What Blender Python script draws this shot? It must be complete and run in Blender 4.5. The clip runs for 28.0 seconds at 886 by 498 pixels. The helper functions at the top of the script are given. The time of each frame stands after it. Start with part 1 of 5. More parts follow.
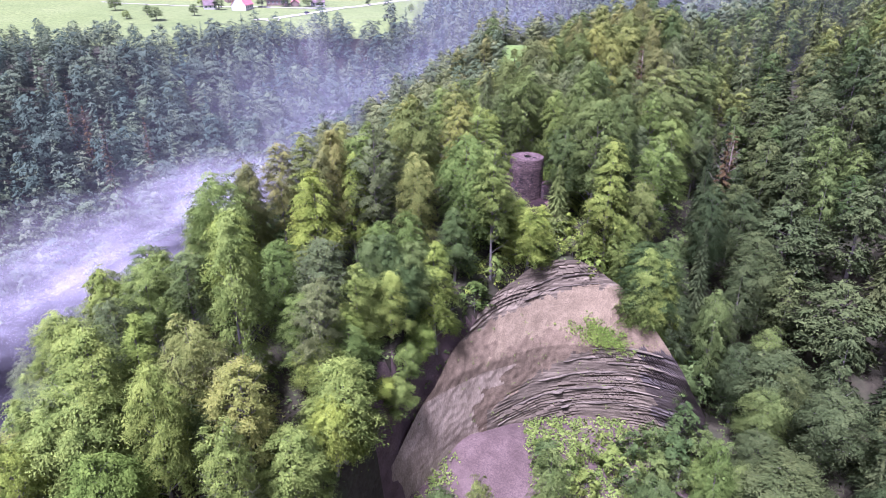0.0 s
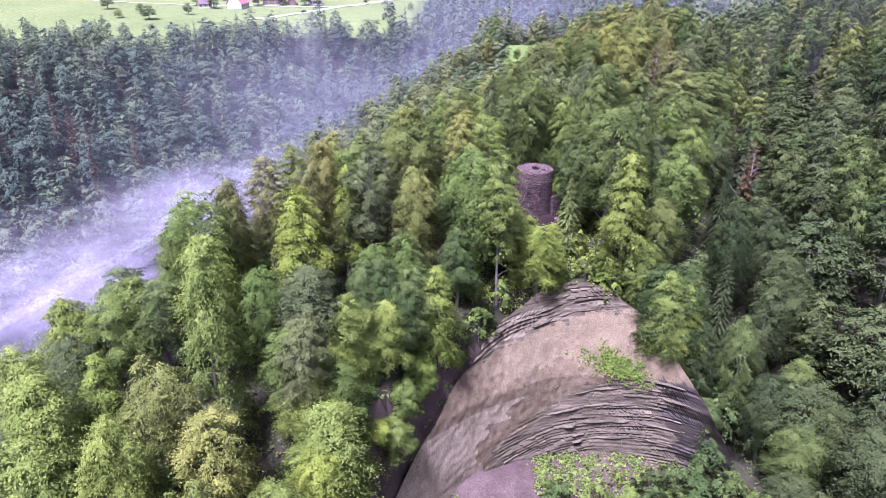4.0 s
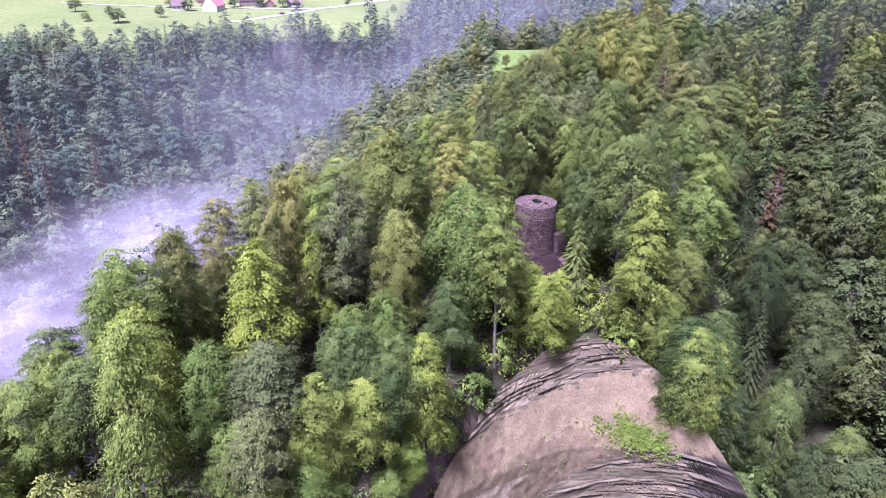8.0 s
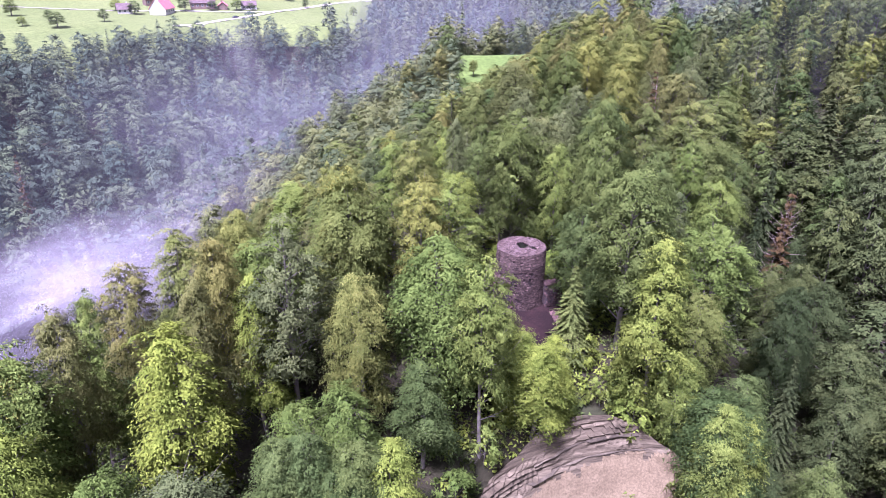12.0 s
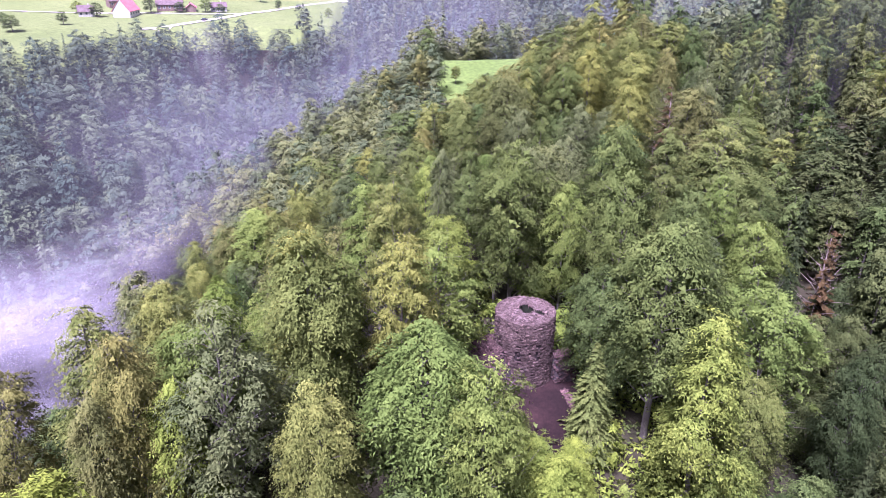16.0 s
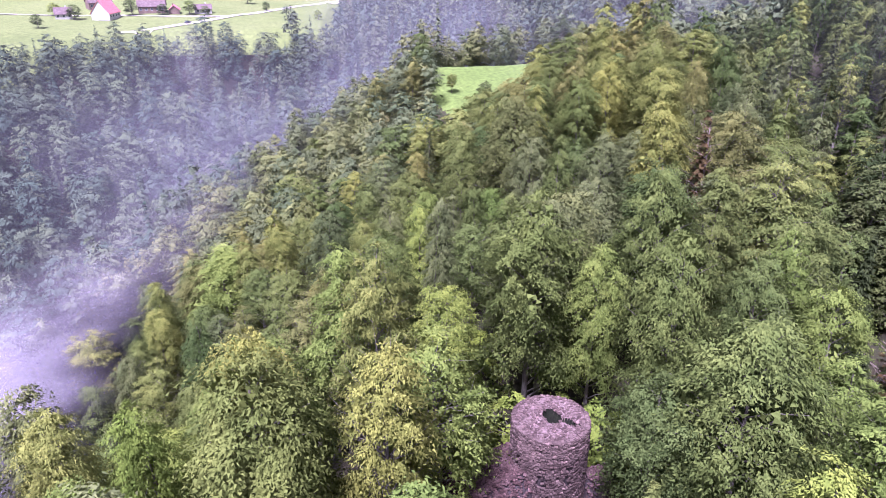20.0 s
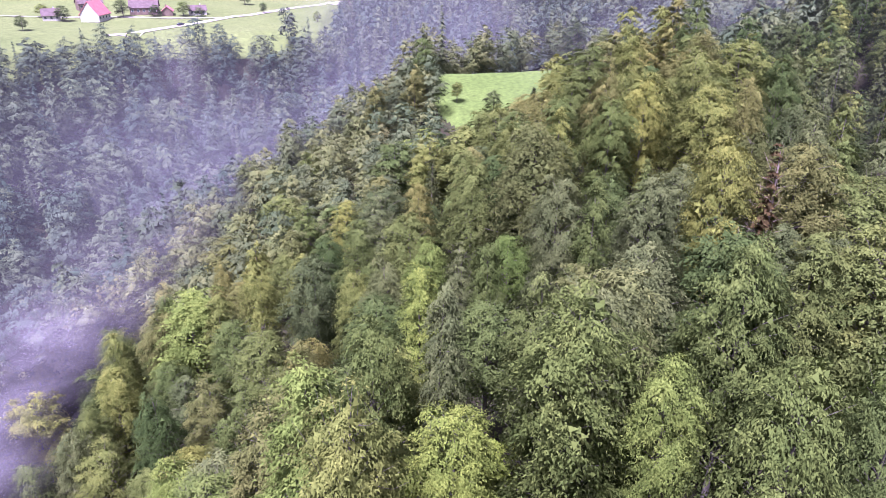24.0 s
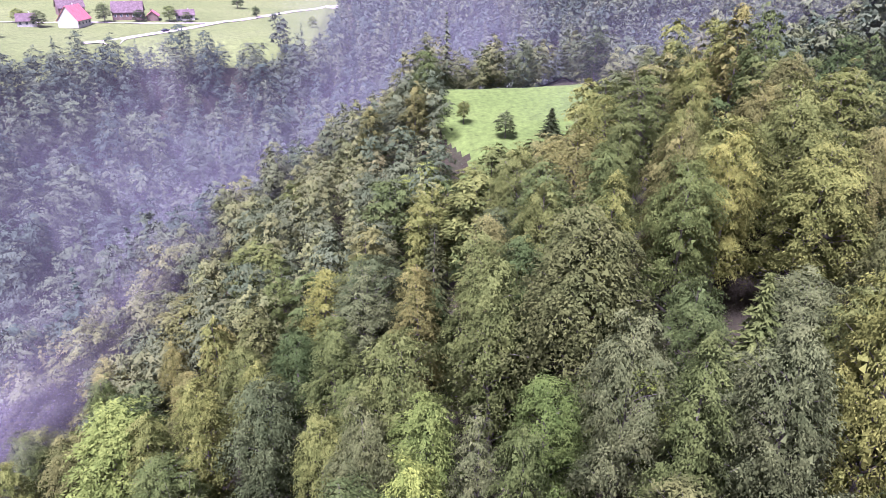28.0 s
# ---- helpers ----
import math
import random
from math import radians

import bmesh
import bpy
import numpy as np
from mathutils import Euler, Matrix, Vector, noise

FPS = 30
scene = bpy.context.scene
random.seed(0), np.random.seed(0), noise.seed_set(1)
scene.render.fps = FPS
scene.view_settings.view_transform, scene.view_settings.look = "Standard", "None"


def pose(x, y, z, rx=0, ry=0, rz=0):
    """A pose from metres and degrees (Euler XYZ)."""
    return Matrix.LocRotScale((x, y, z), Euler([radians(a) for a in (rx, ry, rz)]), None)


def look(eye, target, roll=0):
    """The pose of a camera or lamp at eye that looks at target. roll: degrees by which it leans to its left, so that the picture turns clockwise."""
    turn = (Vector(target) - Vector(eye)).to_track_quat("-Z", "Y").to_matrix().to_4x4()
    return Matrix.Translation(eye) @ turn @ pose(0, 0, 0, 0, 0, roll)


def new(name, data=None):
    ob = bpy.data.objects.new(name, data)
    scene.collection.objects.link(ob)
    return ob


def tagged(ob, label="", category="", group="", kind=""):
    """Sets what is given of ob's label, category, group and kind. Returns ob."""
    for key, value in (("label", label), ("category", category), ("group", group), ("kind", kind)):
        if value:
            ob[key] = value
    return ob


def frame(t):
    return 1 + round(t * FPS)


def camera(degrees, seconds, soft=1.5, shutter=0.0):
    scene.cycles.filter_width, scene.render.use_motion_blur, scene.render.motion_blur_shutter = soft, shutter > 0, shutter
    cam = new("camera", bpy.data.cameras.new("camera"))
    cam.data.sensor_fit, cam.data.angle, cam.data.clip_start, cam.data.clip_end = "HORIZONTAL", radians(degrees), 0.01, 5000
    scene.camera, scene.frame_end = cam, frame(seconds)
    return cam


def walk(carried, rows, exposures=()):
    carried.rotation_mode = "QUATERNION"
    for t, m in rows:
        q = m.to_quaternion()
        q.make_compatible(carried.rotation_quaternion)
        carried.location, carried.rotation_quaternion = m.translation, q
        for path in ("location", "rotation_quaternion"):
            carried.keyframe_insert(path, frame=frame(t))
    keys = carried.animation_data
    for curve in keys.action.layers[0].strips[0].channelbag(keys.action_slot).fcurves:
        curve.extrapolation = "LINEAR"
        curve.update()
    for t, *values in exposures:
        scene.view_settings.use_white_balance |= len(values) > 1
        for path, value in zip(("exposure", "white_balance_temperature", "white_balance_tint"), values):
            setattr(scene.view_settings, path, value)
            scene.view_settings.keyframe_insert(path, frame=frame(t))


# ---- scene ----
cam = camera(64.3, 28.0, soft=0.85)
METRES, EYE, TILT, LEAN, TURN = 140.0, 60.0, -24.5, 0.0, 0.0
ROWS = [
    (0.0, 0.0, 0.0, 0.0, 0.0, 0.0, -0.0),
    (0.5, -0.0002, 0.0096, 0.0034, -0.0, 0.01, -0.01),
    (1.0, -0.0003, 0.0185, 0.0066, 0.01, 0.01, -0.0),
    (1.5, -0.0005, 0.0271, 0.0094, -0.01, 0.02, -0.0),
    (2.0, -0.0007, 0.0355, 0.0123, -0.02, 0.01, 0.01),
    (2.5, -0.0009, 0.0443, 0.0153, -0.02, -0.01, 0.01),
    (3.0, -0.0012, 0.054, 0.0188, -0.02, -0.04, 0.0),
    (3.5, -0.0014, 0.0649, 0.0228, -0.02, -0.08, 0.0),
    (5.5, -0.0026, 0.121, 0.0458, -0.02, -0.17, 0.01),
    (6.0, -0.0028, 0.1368, 0.0526, -0.07, -0.18, 0.02),
    (6.5, -0.0031, 0.1528, 0.0597, -0.27, -0.19, 0.11),
    (7.0, -0.0034, 0.1689, 0.0668, -0.58, -0.17, 0.23),
    (7.5, -0.0036, 0.185, 0.0738, -0.87, -0.17, 0.35),
    (8.0, -0.0039, 0.2011, 0.0806, -1.19, -0.14, 0.48),
    (8.5, -0.004, 0.2171, 0.0874, -1.51, -0.14, 0.62),
    (9.0, -0.0041, 0.2332, 0.094, -1.82, -0.13, 0.75),
    (9.5, -0.004, 0.2492, 0.1005, -2.26, -0.13, 0.93),
    (10.0, -0.004, 0.2654, 0.1069, -2.65, -0.12, 1.08),
    (10.5, -0.0039, 0.2814, 0.1132, -2.99, -0.12, 1.22),
    (11.0, -0.0037, 0.2975, 0.1196, -3.31, -0.12, 1.35),
    (11.5, -0.0034, 0.3135, 0.126, -3.62, -0.14, 1.48),
    (12.0, -0.003, 0.3295, 0.1324, -3.94, -0.14, 1.61),
    (12.5, -0.0025, 0.3457, 0.1388, -4.24, -0.14, 1.74),
    (14.5, 0.0008, 0.4109, 0.1647, -5.12, -0.21, 2.11),
    (15.0, 0.0019, 0.427, 0.1711, -5.23, -0.21, 2.15),
    (15.5, 0.003, 0.4433, 0.1776, -5.36, -0.2, 2.21),
    (16.0, 0.0043, 0.4597, 0.1841, -5.47, -0.21, 2.25),
    (16.5, 0.0057, 0.476, 0.1906, -5.57, -0.21, 2.29),
    (17.0, 0.0069, 0.4924, 0.1973, -5.67, -0.23, 2.34),
    (17.5, 0.0083, 0.5087, 0.204, -6.02, -0.25, 2.49),
    (18.0, 0.0098, 0.5252, 0.2106, -5.99, -0.24, 2.47),
    (18.5, 0.0113, 0.5416, 0.2174, -5.98, -0.24, 2.48),
    (19.0, 0.013, 0.558, 0.2242, -5.95, -0.25, 2.48),
    (19.5, 0.0147, 0.5745, 0.2308, -5.93, -0.24, 2.45),
    (20.0, 0.0163, 0.5908, 0.2375, -5.9, -0.24, 2.46),
    (20.5, 0.018, 0.6072, 0.2441, -5.87, -0.24, 2.44),
    (21.0, 0.0197, 0.6236, 0.2505, -5.84, -0.23, 2.42),
    (21.5, 0.0214, 0.6399, 0.257, -5.81, -0.21, 2.41),
    (23.5, 0.0283, 0.7047, 0.2823, -5.68, -0.17, 2.31),
    (24.0, 0.0302, 0.7223, 0.2891, -5.64, -0.23, 2.3),
    (24.5, 0.0324, 0.7433, 0.2973, -5.6, -0.23, 2.28),
    (25.0, 0.0347, 0.7669, 0.3067, -5.56, -0.25, 2.25),
    (25.5, 0.0374, 0.7931, 0.3171, -5.52, -0.27, 2.25),
    (26.0, 0.0402, 0.8211, 0.3284, -5.49, -0.29, 2.24),
    (26.5, 0.0432, 0.8501, 0.3401, -5.45, -0.28, 2.23),
    (27.0, 0.0462, 0.8781, 0.352, -5.42, -0.26, 2.21),
    (27.5, 0.0489, 0.9042, 0.3634, -5.4, -0.17, 2.21),
    (28.0, 0.0513, 0.9253, 0.3724, -5.37, -0.13, 2.18),
]
walk(cam, [(t, pose(0, 0, EYE, TILT, LEAN, TURN) @ pose(METRES * x, METRES * y, METRES * z, 90 + pitch, roll, yaw)) for t, x, y, z, yaw, pitch, roll in ROWS],
     exposures=[(0.0, 2.16, 5090, 49), (12.0, 2.18, 5250, 52), (17.0, 2.17, 5330, 54), (21.0, 2.12, 5330, 55), (28.0, 2.0, 5350, 58)])

# ---- overcast daylight ----
SUN_UP, SUN_ROUND = 62.0, 210.0
world = bpy.data.worlds.new("overcast_sky")
scene.world = world
world.use_nodes = True
wn, wl = world.node_tree.nodes, world.node_tree.links
sky = wn.new("ShaderNodeTexSky")
sky.sky_type, sky.sun_disc = "NISHITA", False
sky.sun_elevation, sky.sun_rotation = radians(SUN_UP), radians(SUN_ROUND)
sky.air_density, sky.dust_density, sky.ozone_density = 1.0, 4.0, 1.0
grey = wn.new("ShaderNodeHueSaturation")
grey.inputs["Saturation"].default_value = 0.35
wl.new(sky.outputs[0], grey.inputs["Color"])
wl.new(grey.outputs[0], wn["Background"].inputs["Color"])
wn["Background"].inputs["Strength"].default_value = 0.042
sun = new("sun", bpy.data.lights.new("sun", "SUN"))
sun.data.energy, sun.data.angle, sun.data.color = 3.3, radians(14), (1.0, 0.97, 0.92)
az = radians(SUN_ROUND)
sun.matrix_world = look((0, 0, 0), (-math.sin(az) * math.cos(radians(SUN_UP)), -math.cos(az) * math.cos(radians(SUN_UP)), -math.sin(radians(SUN_UP))))

# ---- materials ----
def material(name, rough=0.9):
    m = bpy.data.materials.new(name)
    m.use_nodes = True
    n, l = m.node_tree.nodes, m.node_tree.links
    bsdf = n["Principled BSDF"]
    bsdf.inputs["Roughness"].default_value = rough
    bsdf.inputs["Specular IOR Level"].default_value = 0.25
    return m, n, l, bsdf


def ramp(n, *stops):
    r = n.new("ShaderNodeValToRGB")
    e = r.color_ramp.elements
    while len(e) < len(stops):
        e.new(0.5)
    for k, (at, col) in enumerate(stops):
        e[k].position, e[k].color = at, (*col, 1)
    return r


def noise_node(n, l, scale, detail=6, rough=0.6, coords=None, squash=None):
    c = coords or n.new("ShaderNodeTexCoord").outputs["Object"]
    if squash:
        mp = n.new("ShaderNodeMapping")
        mp.inputs["Scale"].default_value = squash
        l.new(c, mp.inputs["Vector"])
        c = mp.outputs[0]
    t = n.new("ShaderNodeTexNoise")
    t.inputs["Scale"].default_value, t.inputs["Detail"].default_value, t.inputs["Roughness"].default_value = scale, detail, rough
    l.new(c, t.inputs["Vector"])
    return t


def mix(n, l, a, b, fac, blend="MIX"):
    m = n.new("ShaderNodeMix")
    m.data_type, m.blend_type = "RGBA", blend
    for sock, v in ((m.inputs[6], a), (m.inputs[7], b), (m.inputs[0], fac)):
        if isinstance(v, tuple):
            sock.default_value = (*v, 1)
        elif isinstance(v, float):
            sock.default_value = v
        else:
            l.new(v, sock)
    return m.outputs[2]


def bump(n, l, bsdf, height, strength, dist):
    b = n.new("ShaderNodeBump")
    b.inputs["Strength"].default_value, b.inputs["Distance"].default_value = strength, dist
    l.new(height, b.inputs["Height"])
    l.new(b.outputs[0], bsdf.inputs["Normal"])


def soil_like(name, low, mid, high, scale, fine, relief=0.3, rough=0.95, squash=None):
    """A mottled mineral, woody or earthen surface, in two scales."""
    m, n, l, bsdf = material(name, rough)
    big = noise_node(n, l, scale, 5, 0.6, None, squash)
    small = noise_node(n, l, fine, 8, 0.7, None, squash)
    r = ramp(n, (0.25, low), (0.5, mid), (0.75, high))
    l.new(big.outputs["Fac"], r.inputs[0])
    r2 = ramp(n, (0.3, (0.55, 0.55, 0.55)), (0.7, (1.25, 1.25, 1.25)))
    l.new(small.outputs["Fac"], r2.inputs[0])
    l.new(mix(n, l, r.outputs[0], r2.outputs[0], 1.0, "MULTIPLY"), bsdf.inputs["Base Color"])
    bump(n, l, bsdf, small.outputs["Fac"], 0.8, relief)
    return m


def leaf_material(name, dark, light, tone=None):
    """Foliage: every leaf spray has its own green; some of the light passes through."""
    m, n, l, bsdf = material(name, 0.75)
    # Toned woods keep their blue, standing in for haze of distance.
    dark, light = [(c[0] * 1.05, c[1], c[2]) if tone else (c[0] * 1.02, c[1] * 0.95, c[2] * 0.68) for c in (dark, light)]
    bsdf.inputs["Specular IOR Level"].default_value = 0.06
    geo = n.new("ShaderNodeNewGeometry")
    lo, hi = (0.55, 0.3) if tone else (0.75, 0.12)
    r = ramp(n, (0.0, tuple(lo * a + (1 - lo) * b for a, b in zip(dark, light))), (1.0, tuple(hi * a + (1 - hi) * b for a, b in zip(dark, light))))
    l.new(geo.outputs["Random Per Island"], r.inputs[0])
    patch = noise_node(n, l, 0.35, 3, 0.5)
    r2 = ramp(n, (0.3, (0.72, 0.78, 0.72)), (0.7, (1.2, 1.16, 1.1)))
    l.new(patch.outputs["Fac"], r2.inputs[0])
    col = mix(n, l, r.outputs[0], r2.outputs[0], 1.0, "MULTIPLY")
    own = n.new("ShaderNodeObjectInfo")
    r3 = ramp(n, (0.0, (0.66, 0.74, 0.74)), (0.5, (1.0, 1.0, 1.0)), (1.0, (1.24, 1.17, 1.02)))
    l.new(own.outputs["Random"], r3.inputs[0])
    col = mix(n, l, col, r3.outputs[0], 1.0, "MULTIPLY")
    if tone:
        at = n.new("ShaderNodeAttribute")
        at.attribute_name = "tone"
        r4 = ramp(n, *tone)
        l.new(at.outputs["Fac"], r4.inputs[0])
        col = mix(n, l, col, r4.outputs[0], 1.0, "MULTIPLY")
    l.new(col, bsdf.inputs["Base Color"])
    tr = n.new("ShaderNodeBsdfTranslucent")
    l.new(col, tr.inputs["Color"])
    ms = n.new("ShaderNodeMixShader")
    ms.inputs[0].default_value = 0.2
    l.new(bsdf.outputs[0], ms.inputs[1])
    l.new(tr.outputs[0], ms.inputs[2])
    l.new(ms.outputs[0], n["Material Output"].inputs["Surface"])
    return m


LEAF = {
    "green": leaf_material("beech_leaves", (0.085, 0.132, 0.040), (0.22, 0.298, 0.098)),
    "lime": leaf_material("fresh_lime_leaves", (0.10, 0.15, 0.034), (0.235, 0.315, 0.085)),
    "deep": leaf_material("deep_green_leaves", (0.052, 0.085, 0.036), (0.13, 0.185, 0.078)),
    "olive": leaf_material("olive_leaves", (0.108, 0.135, 0.045), (0.25, 0.29, 0.108)),
    "moss": leaf_material("dull_moss_leaves", (0.078, 0.104, 0.040), (0.195, 0.243, 0.096)),
    "brown": leaf_material("tired_brown_leaves", (0.088, 0.10, 0.044), (0.208, 0.228, 0.102)),
    "blue": leaf_material("grey_green_leaves", (0.064, 0.088, 0.048), (0.168, 0.208, 0.114)),
    # the gully's shade is worked into this darker leaf colour
    "shade": leaf_material("shaded_bank_leaves", (0.036, 0.055, 0.029), (0.10, 0.135, 0.068)),
    "spruce": leaf_material("spruce_needles", (0.032, 0.046, 0.026), (0.082, 0.106, 0.056)),
    "rust": leaf_material("dying_needles", (0.045, 0.034, 0.023), (0.105, 0.078, 0.054)),
}
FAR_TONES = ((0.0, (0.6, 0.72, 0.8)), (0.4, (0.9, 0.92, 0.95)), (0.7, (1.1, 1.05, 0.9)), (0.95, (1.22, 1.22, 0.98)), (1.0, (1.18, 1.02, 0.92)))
# Leaf colours of the distant woods lean grey-blue: some valley haze is in them.
FAR_LEAF = leaf_material("far_hazed_leaves", (0.05, 0.07, 0.046), (0.175, 0.215, 0.14), FAR_TONES)
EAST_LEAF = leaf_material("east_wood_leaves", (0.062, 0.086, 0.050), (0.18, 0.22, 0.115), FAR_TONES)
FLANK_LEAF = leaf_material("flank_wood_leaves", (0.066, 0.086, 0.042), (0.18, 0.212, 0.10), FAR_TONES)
BARK = soil_like("grey_bark", (0.10, 0.085, 0.07), (0.17, 0.15, 0.13), (0.26, 0.24, 0.21), 1.5, 9, 0.05, squash=(1, 1, 0.3))
DEAD_BARK = soil_like("bleached_dead_wood", (0.17, 0.12, 0.10), (0.28, 0.22, 0.19), (0.40, 0.34, 0.30), 1.5, 9, 0.05, squash=(1, 1, 0.3))
FLOOR_MAT = soil_like("forest_floor", (0.028, 0.027, 0.014), (0.042, 0.036, 0.02), (0.036, 0.048, 0.018), 0.12, 1.2, 0.3)
MEADOW_MAT = soil_like("meadow_grass", (0.09, 0.14, 0.03), (0.115, 0.17, 0.037), (0.145, 0.195, 0.05), 0.03, 0.6, 0.12)
# Plateau grass, made paler so that its colour carries the haze over it.
PASTURE_MAT = soil_like("hazed_pasture_grass", (0.115, 0.15, 0.042), (0.14, 0.175, 0.052), (0.17, 0.20, 0.068), 0.02, 0.5, 0.1)
# Red yard soil, its colour darkened further for the trees' shade.
YARD_MAT = soil_like("shaded_red_yard_soil", (0.011, 0.005, 0.0052), (0.02, 0.009, 0.009), (0.038, 0.018, 0.0165), 0.35, 3.5, 0.1)
SOIL_MAT = soil_like("mauve_soil", (0.062, 0.042, 0.034), (0.092, 0.063, 0.052), (0.128, 0.091, 0.075), 0.35, 3.5, 0.12)
ROAD_MAT = soil_like("pale_gravel_road", (0.38, 0.34, 0.30), (0.44, 0.40, 0.36), (0.50, 0.46, 0.42), 0.3, 5, 0.03)


# ---- lie of the land ----
def ease(v, xs, ys):
    return np.interp(v, xs, ys)


def soft_max(a, b, k=6.0):
    d = np.clip(0.5 + 0.5 * (b - a) / k, 0, 1)
    return a * (1 - d) + b * d + k * d * (1 - d)


def face_y(x, z):
    """The rock bowl: how far north its face stands at x and at height z."""
    base = 110 - 0.0185 * (x - 25) ** 2
    return base + np.where(z > -9, 0.5 * (z + 9), 0.12 * (z + 9))


def rim_z(x):
    """The upper edge of the rock bowl."""
    return 4 - np.where(x < 22, 0.025, 0.04) * (x - 22) ** 2


def plateau_gap(x, y):
    """How far a place lies outside the farmed plateau; negative on it."""
    side = (x - ease(y, [120, 200, 250, 390, 470, 490], [-215, -192, -181, -165, -143, -121])) * 0.95
    back = np.where(y > 515, np.maximum(x + 22, 515 - y), np.hypot(515 - y, np.maximum(0, x + 22)))
    return np.minimum(side, back)


def land(x, y):
    x, y = np.asarray(x, float), np.asarray(y, float)
    # the wooded ridge, with its crest swinging to the east as it runs north
    ys = [40, 60, 90, 125, 140, 170, 205, 260, 315, 368, 400, 470]
    xc = ease(y, ys, [-48, -38, -24, -2, 14, 33, 46, 52, 55, 56, 56, 56])
    zc = ease(y, ys, [-34, -16, 0, 6, 9, 9, 13, 3, -1, 6, -6, -46])
    dx = x - xc
    left = np.maximum(0, -dx - ease(y, [70, 90, 130, 165, 200, 290, 345, 400], [12, 19, 21, 12, 8, 10, 27, 24])) * ease(y, [70, 150, 200, 300, 340, 385], [0.9, 0.75, 0.52, 0.46, 0.55, 1.0])
    right = np.maximum(0, dx - ease(y, [80, 105, 125, 150, 200, 300], [8, 26, 33, 16, 14, 22])) * 0.72
    ridge = zc - left - right + 13 * np.exp(-((x - 72) / 30) ** 2 - ((y - 250) / 38) ** 2) + 11 * np.exp(-((x - 88) / 22) ** 2 - ((y - 405) / 25) ** 2)
    s = y - (110 - 0.0185 * (x - 25) ** 2) - 1.2
    cut = np.where(s > 0, -9 + 2.0 * s, -9 + 6 * s)
    ridge = np.minimum(ridge, cut + np.maximum(0, -6 - x) * 4 + np.maximum(0, x - 48) * 4)
    floor = np.maximum(-24 - 0.30 * np.maximum(0, 100 - y), -62) + 2.5 * np.exp(-((x - 10) / 9) ** 2 - ((y - 97) / 6) ** 2)
    floor = np.where(x < -14, np.maximum(floor - 1.2 * (-14 - x), -62), floor)
    floor = np.where(y > 118, -62, floor)
    # the east bank above the stream
    xs = ease(y, [40, 60, 95, 130, 170, 200, 260, 350, 500], [42, 45, 48, 55, 64, 76, 95, 120, 150])
    zs = ease(y, [40, 60, 95, 130, 170, 200, 260, 350, 500], [-52, -46, -36, -17, -10, -5, 0, 2, -10])
    east = np.where(x > xs, zs + np.minimum(0.45 * (x - xs), 75), zs - 0.5 * (xs - x))
    # the west bank and its farmed plateau
    d = plateau_gap(x, y)
    west = np.where(d < 0, 2 - 0.055 * np.maximum(d, -250) + 0.8 * np.sin(x * 0.03), 2 - np.where(d < 14, 0.75 * d, 10.5 + np.where(y > 440, 0.95, 0.68) * (d - 14)))
    west = np.maximum(west, -75)
    north = -50 + 0.17 * (y - 420) + 0.05 * np.maximum(0, y - 620) + 5 * np.sin(x * 0.021 + 1) * np.clip((y - 440) / 100, 0, 1)
    north = np.where(y < 420, -62, np.minimum(north, 120))
    ridge = ridge + 9 * np.exp(-((x - 104) / 34) ** 2 - ((y - 252) / 48) ** 2)
    h = soft_max(ridge, floor, 3.0)
    h = soft_max(h, east, 5.0)
    h = soft_max(h, west, 6.0)
    h = soft_max(h, north, 8.0)
    # the levelled yard of the keep
    d = np.hypot(x - 16.5, y - 134)
    return h + (10.3 - h) * np.clip((10 - d) / 4, 0, 1)


def ground_z(x, y):
    return float(land(x, y))


def in_meadow(x, y):
    main = ((x - 55) / 29) ** 2 + ((y - 345) / 40) ** 2 < 1
    return main | (((x - 29 - 0.28 * (y - 285)) / (5 + 0.06 * (y - 255))) ** 2 + ((y - 290) / 34) ** 2 < 1)


def wooded_brow(x, y):
    """The southern end of the plateau is wooded."""
    return (y < 366 + 0.34 * (x + 230)) & (x < -100)


def on_plateau(x, y):
    return (plateau_gap(x, y) < 14) & ~wooded_brow(x, y)


def axis(*runs):
    return np.concatenate([np.arange(a, b, step) for a, b, step in runs])


def mesh_of(name, verts, faces, mats=(), index=None, smooth=False, normals=None):
    """A mesh from arrays: faces all have the same number of corners."""
    me = bpy.data.meshes.new(name)
    verts, faces = np.asarray(verts, np.float32), np.asarray(faces, np.int32)
    k = faces.shape[1]
    me.vertices.add(len(verts))
    me.vertices.foreach_set("co", verts.ravel())
    me.loops.add(faces.size)
    me.loops.foreach_set("vertex_index", faces.ravel())
    me.polygons.add(len(faces))
    me.polygons.foreach_set("loop_start", np.arange(0, faces.size, k, dtype=np.int32))
    me.polygons.foreach_set("loop_total", np.full(len(faces), k, np.int32))
    for m in mats:
        me.materials.append(m)
    if index is not None:
        me.polygons.foreach_set("material_index", np.asarray(index, np.int32))
    me.polygons.foreach_set("use_smooth", np.full(len(faces), smooth, bool))
    me.update(calc_edges=True)
    if normals is not None:
        me.normals_split_custom_set_from_vertices(np.asarray(normals, np.float32))
    return me


def grid_faces(nu, nv):
    a = np.arange(nu * nv).reshape(nv, nu)
    return np.stack([a[:-1, :-1], a[:-1, 1:], a[1:, 1:], a[1:, :-1]], -1).reshape(-1, 4)


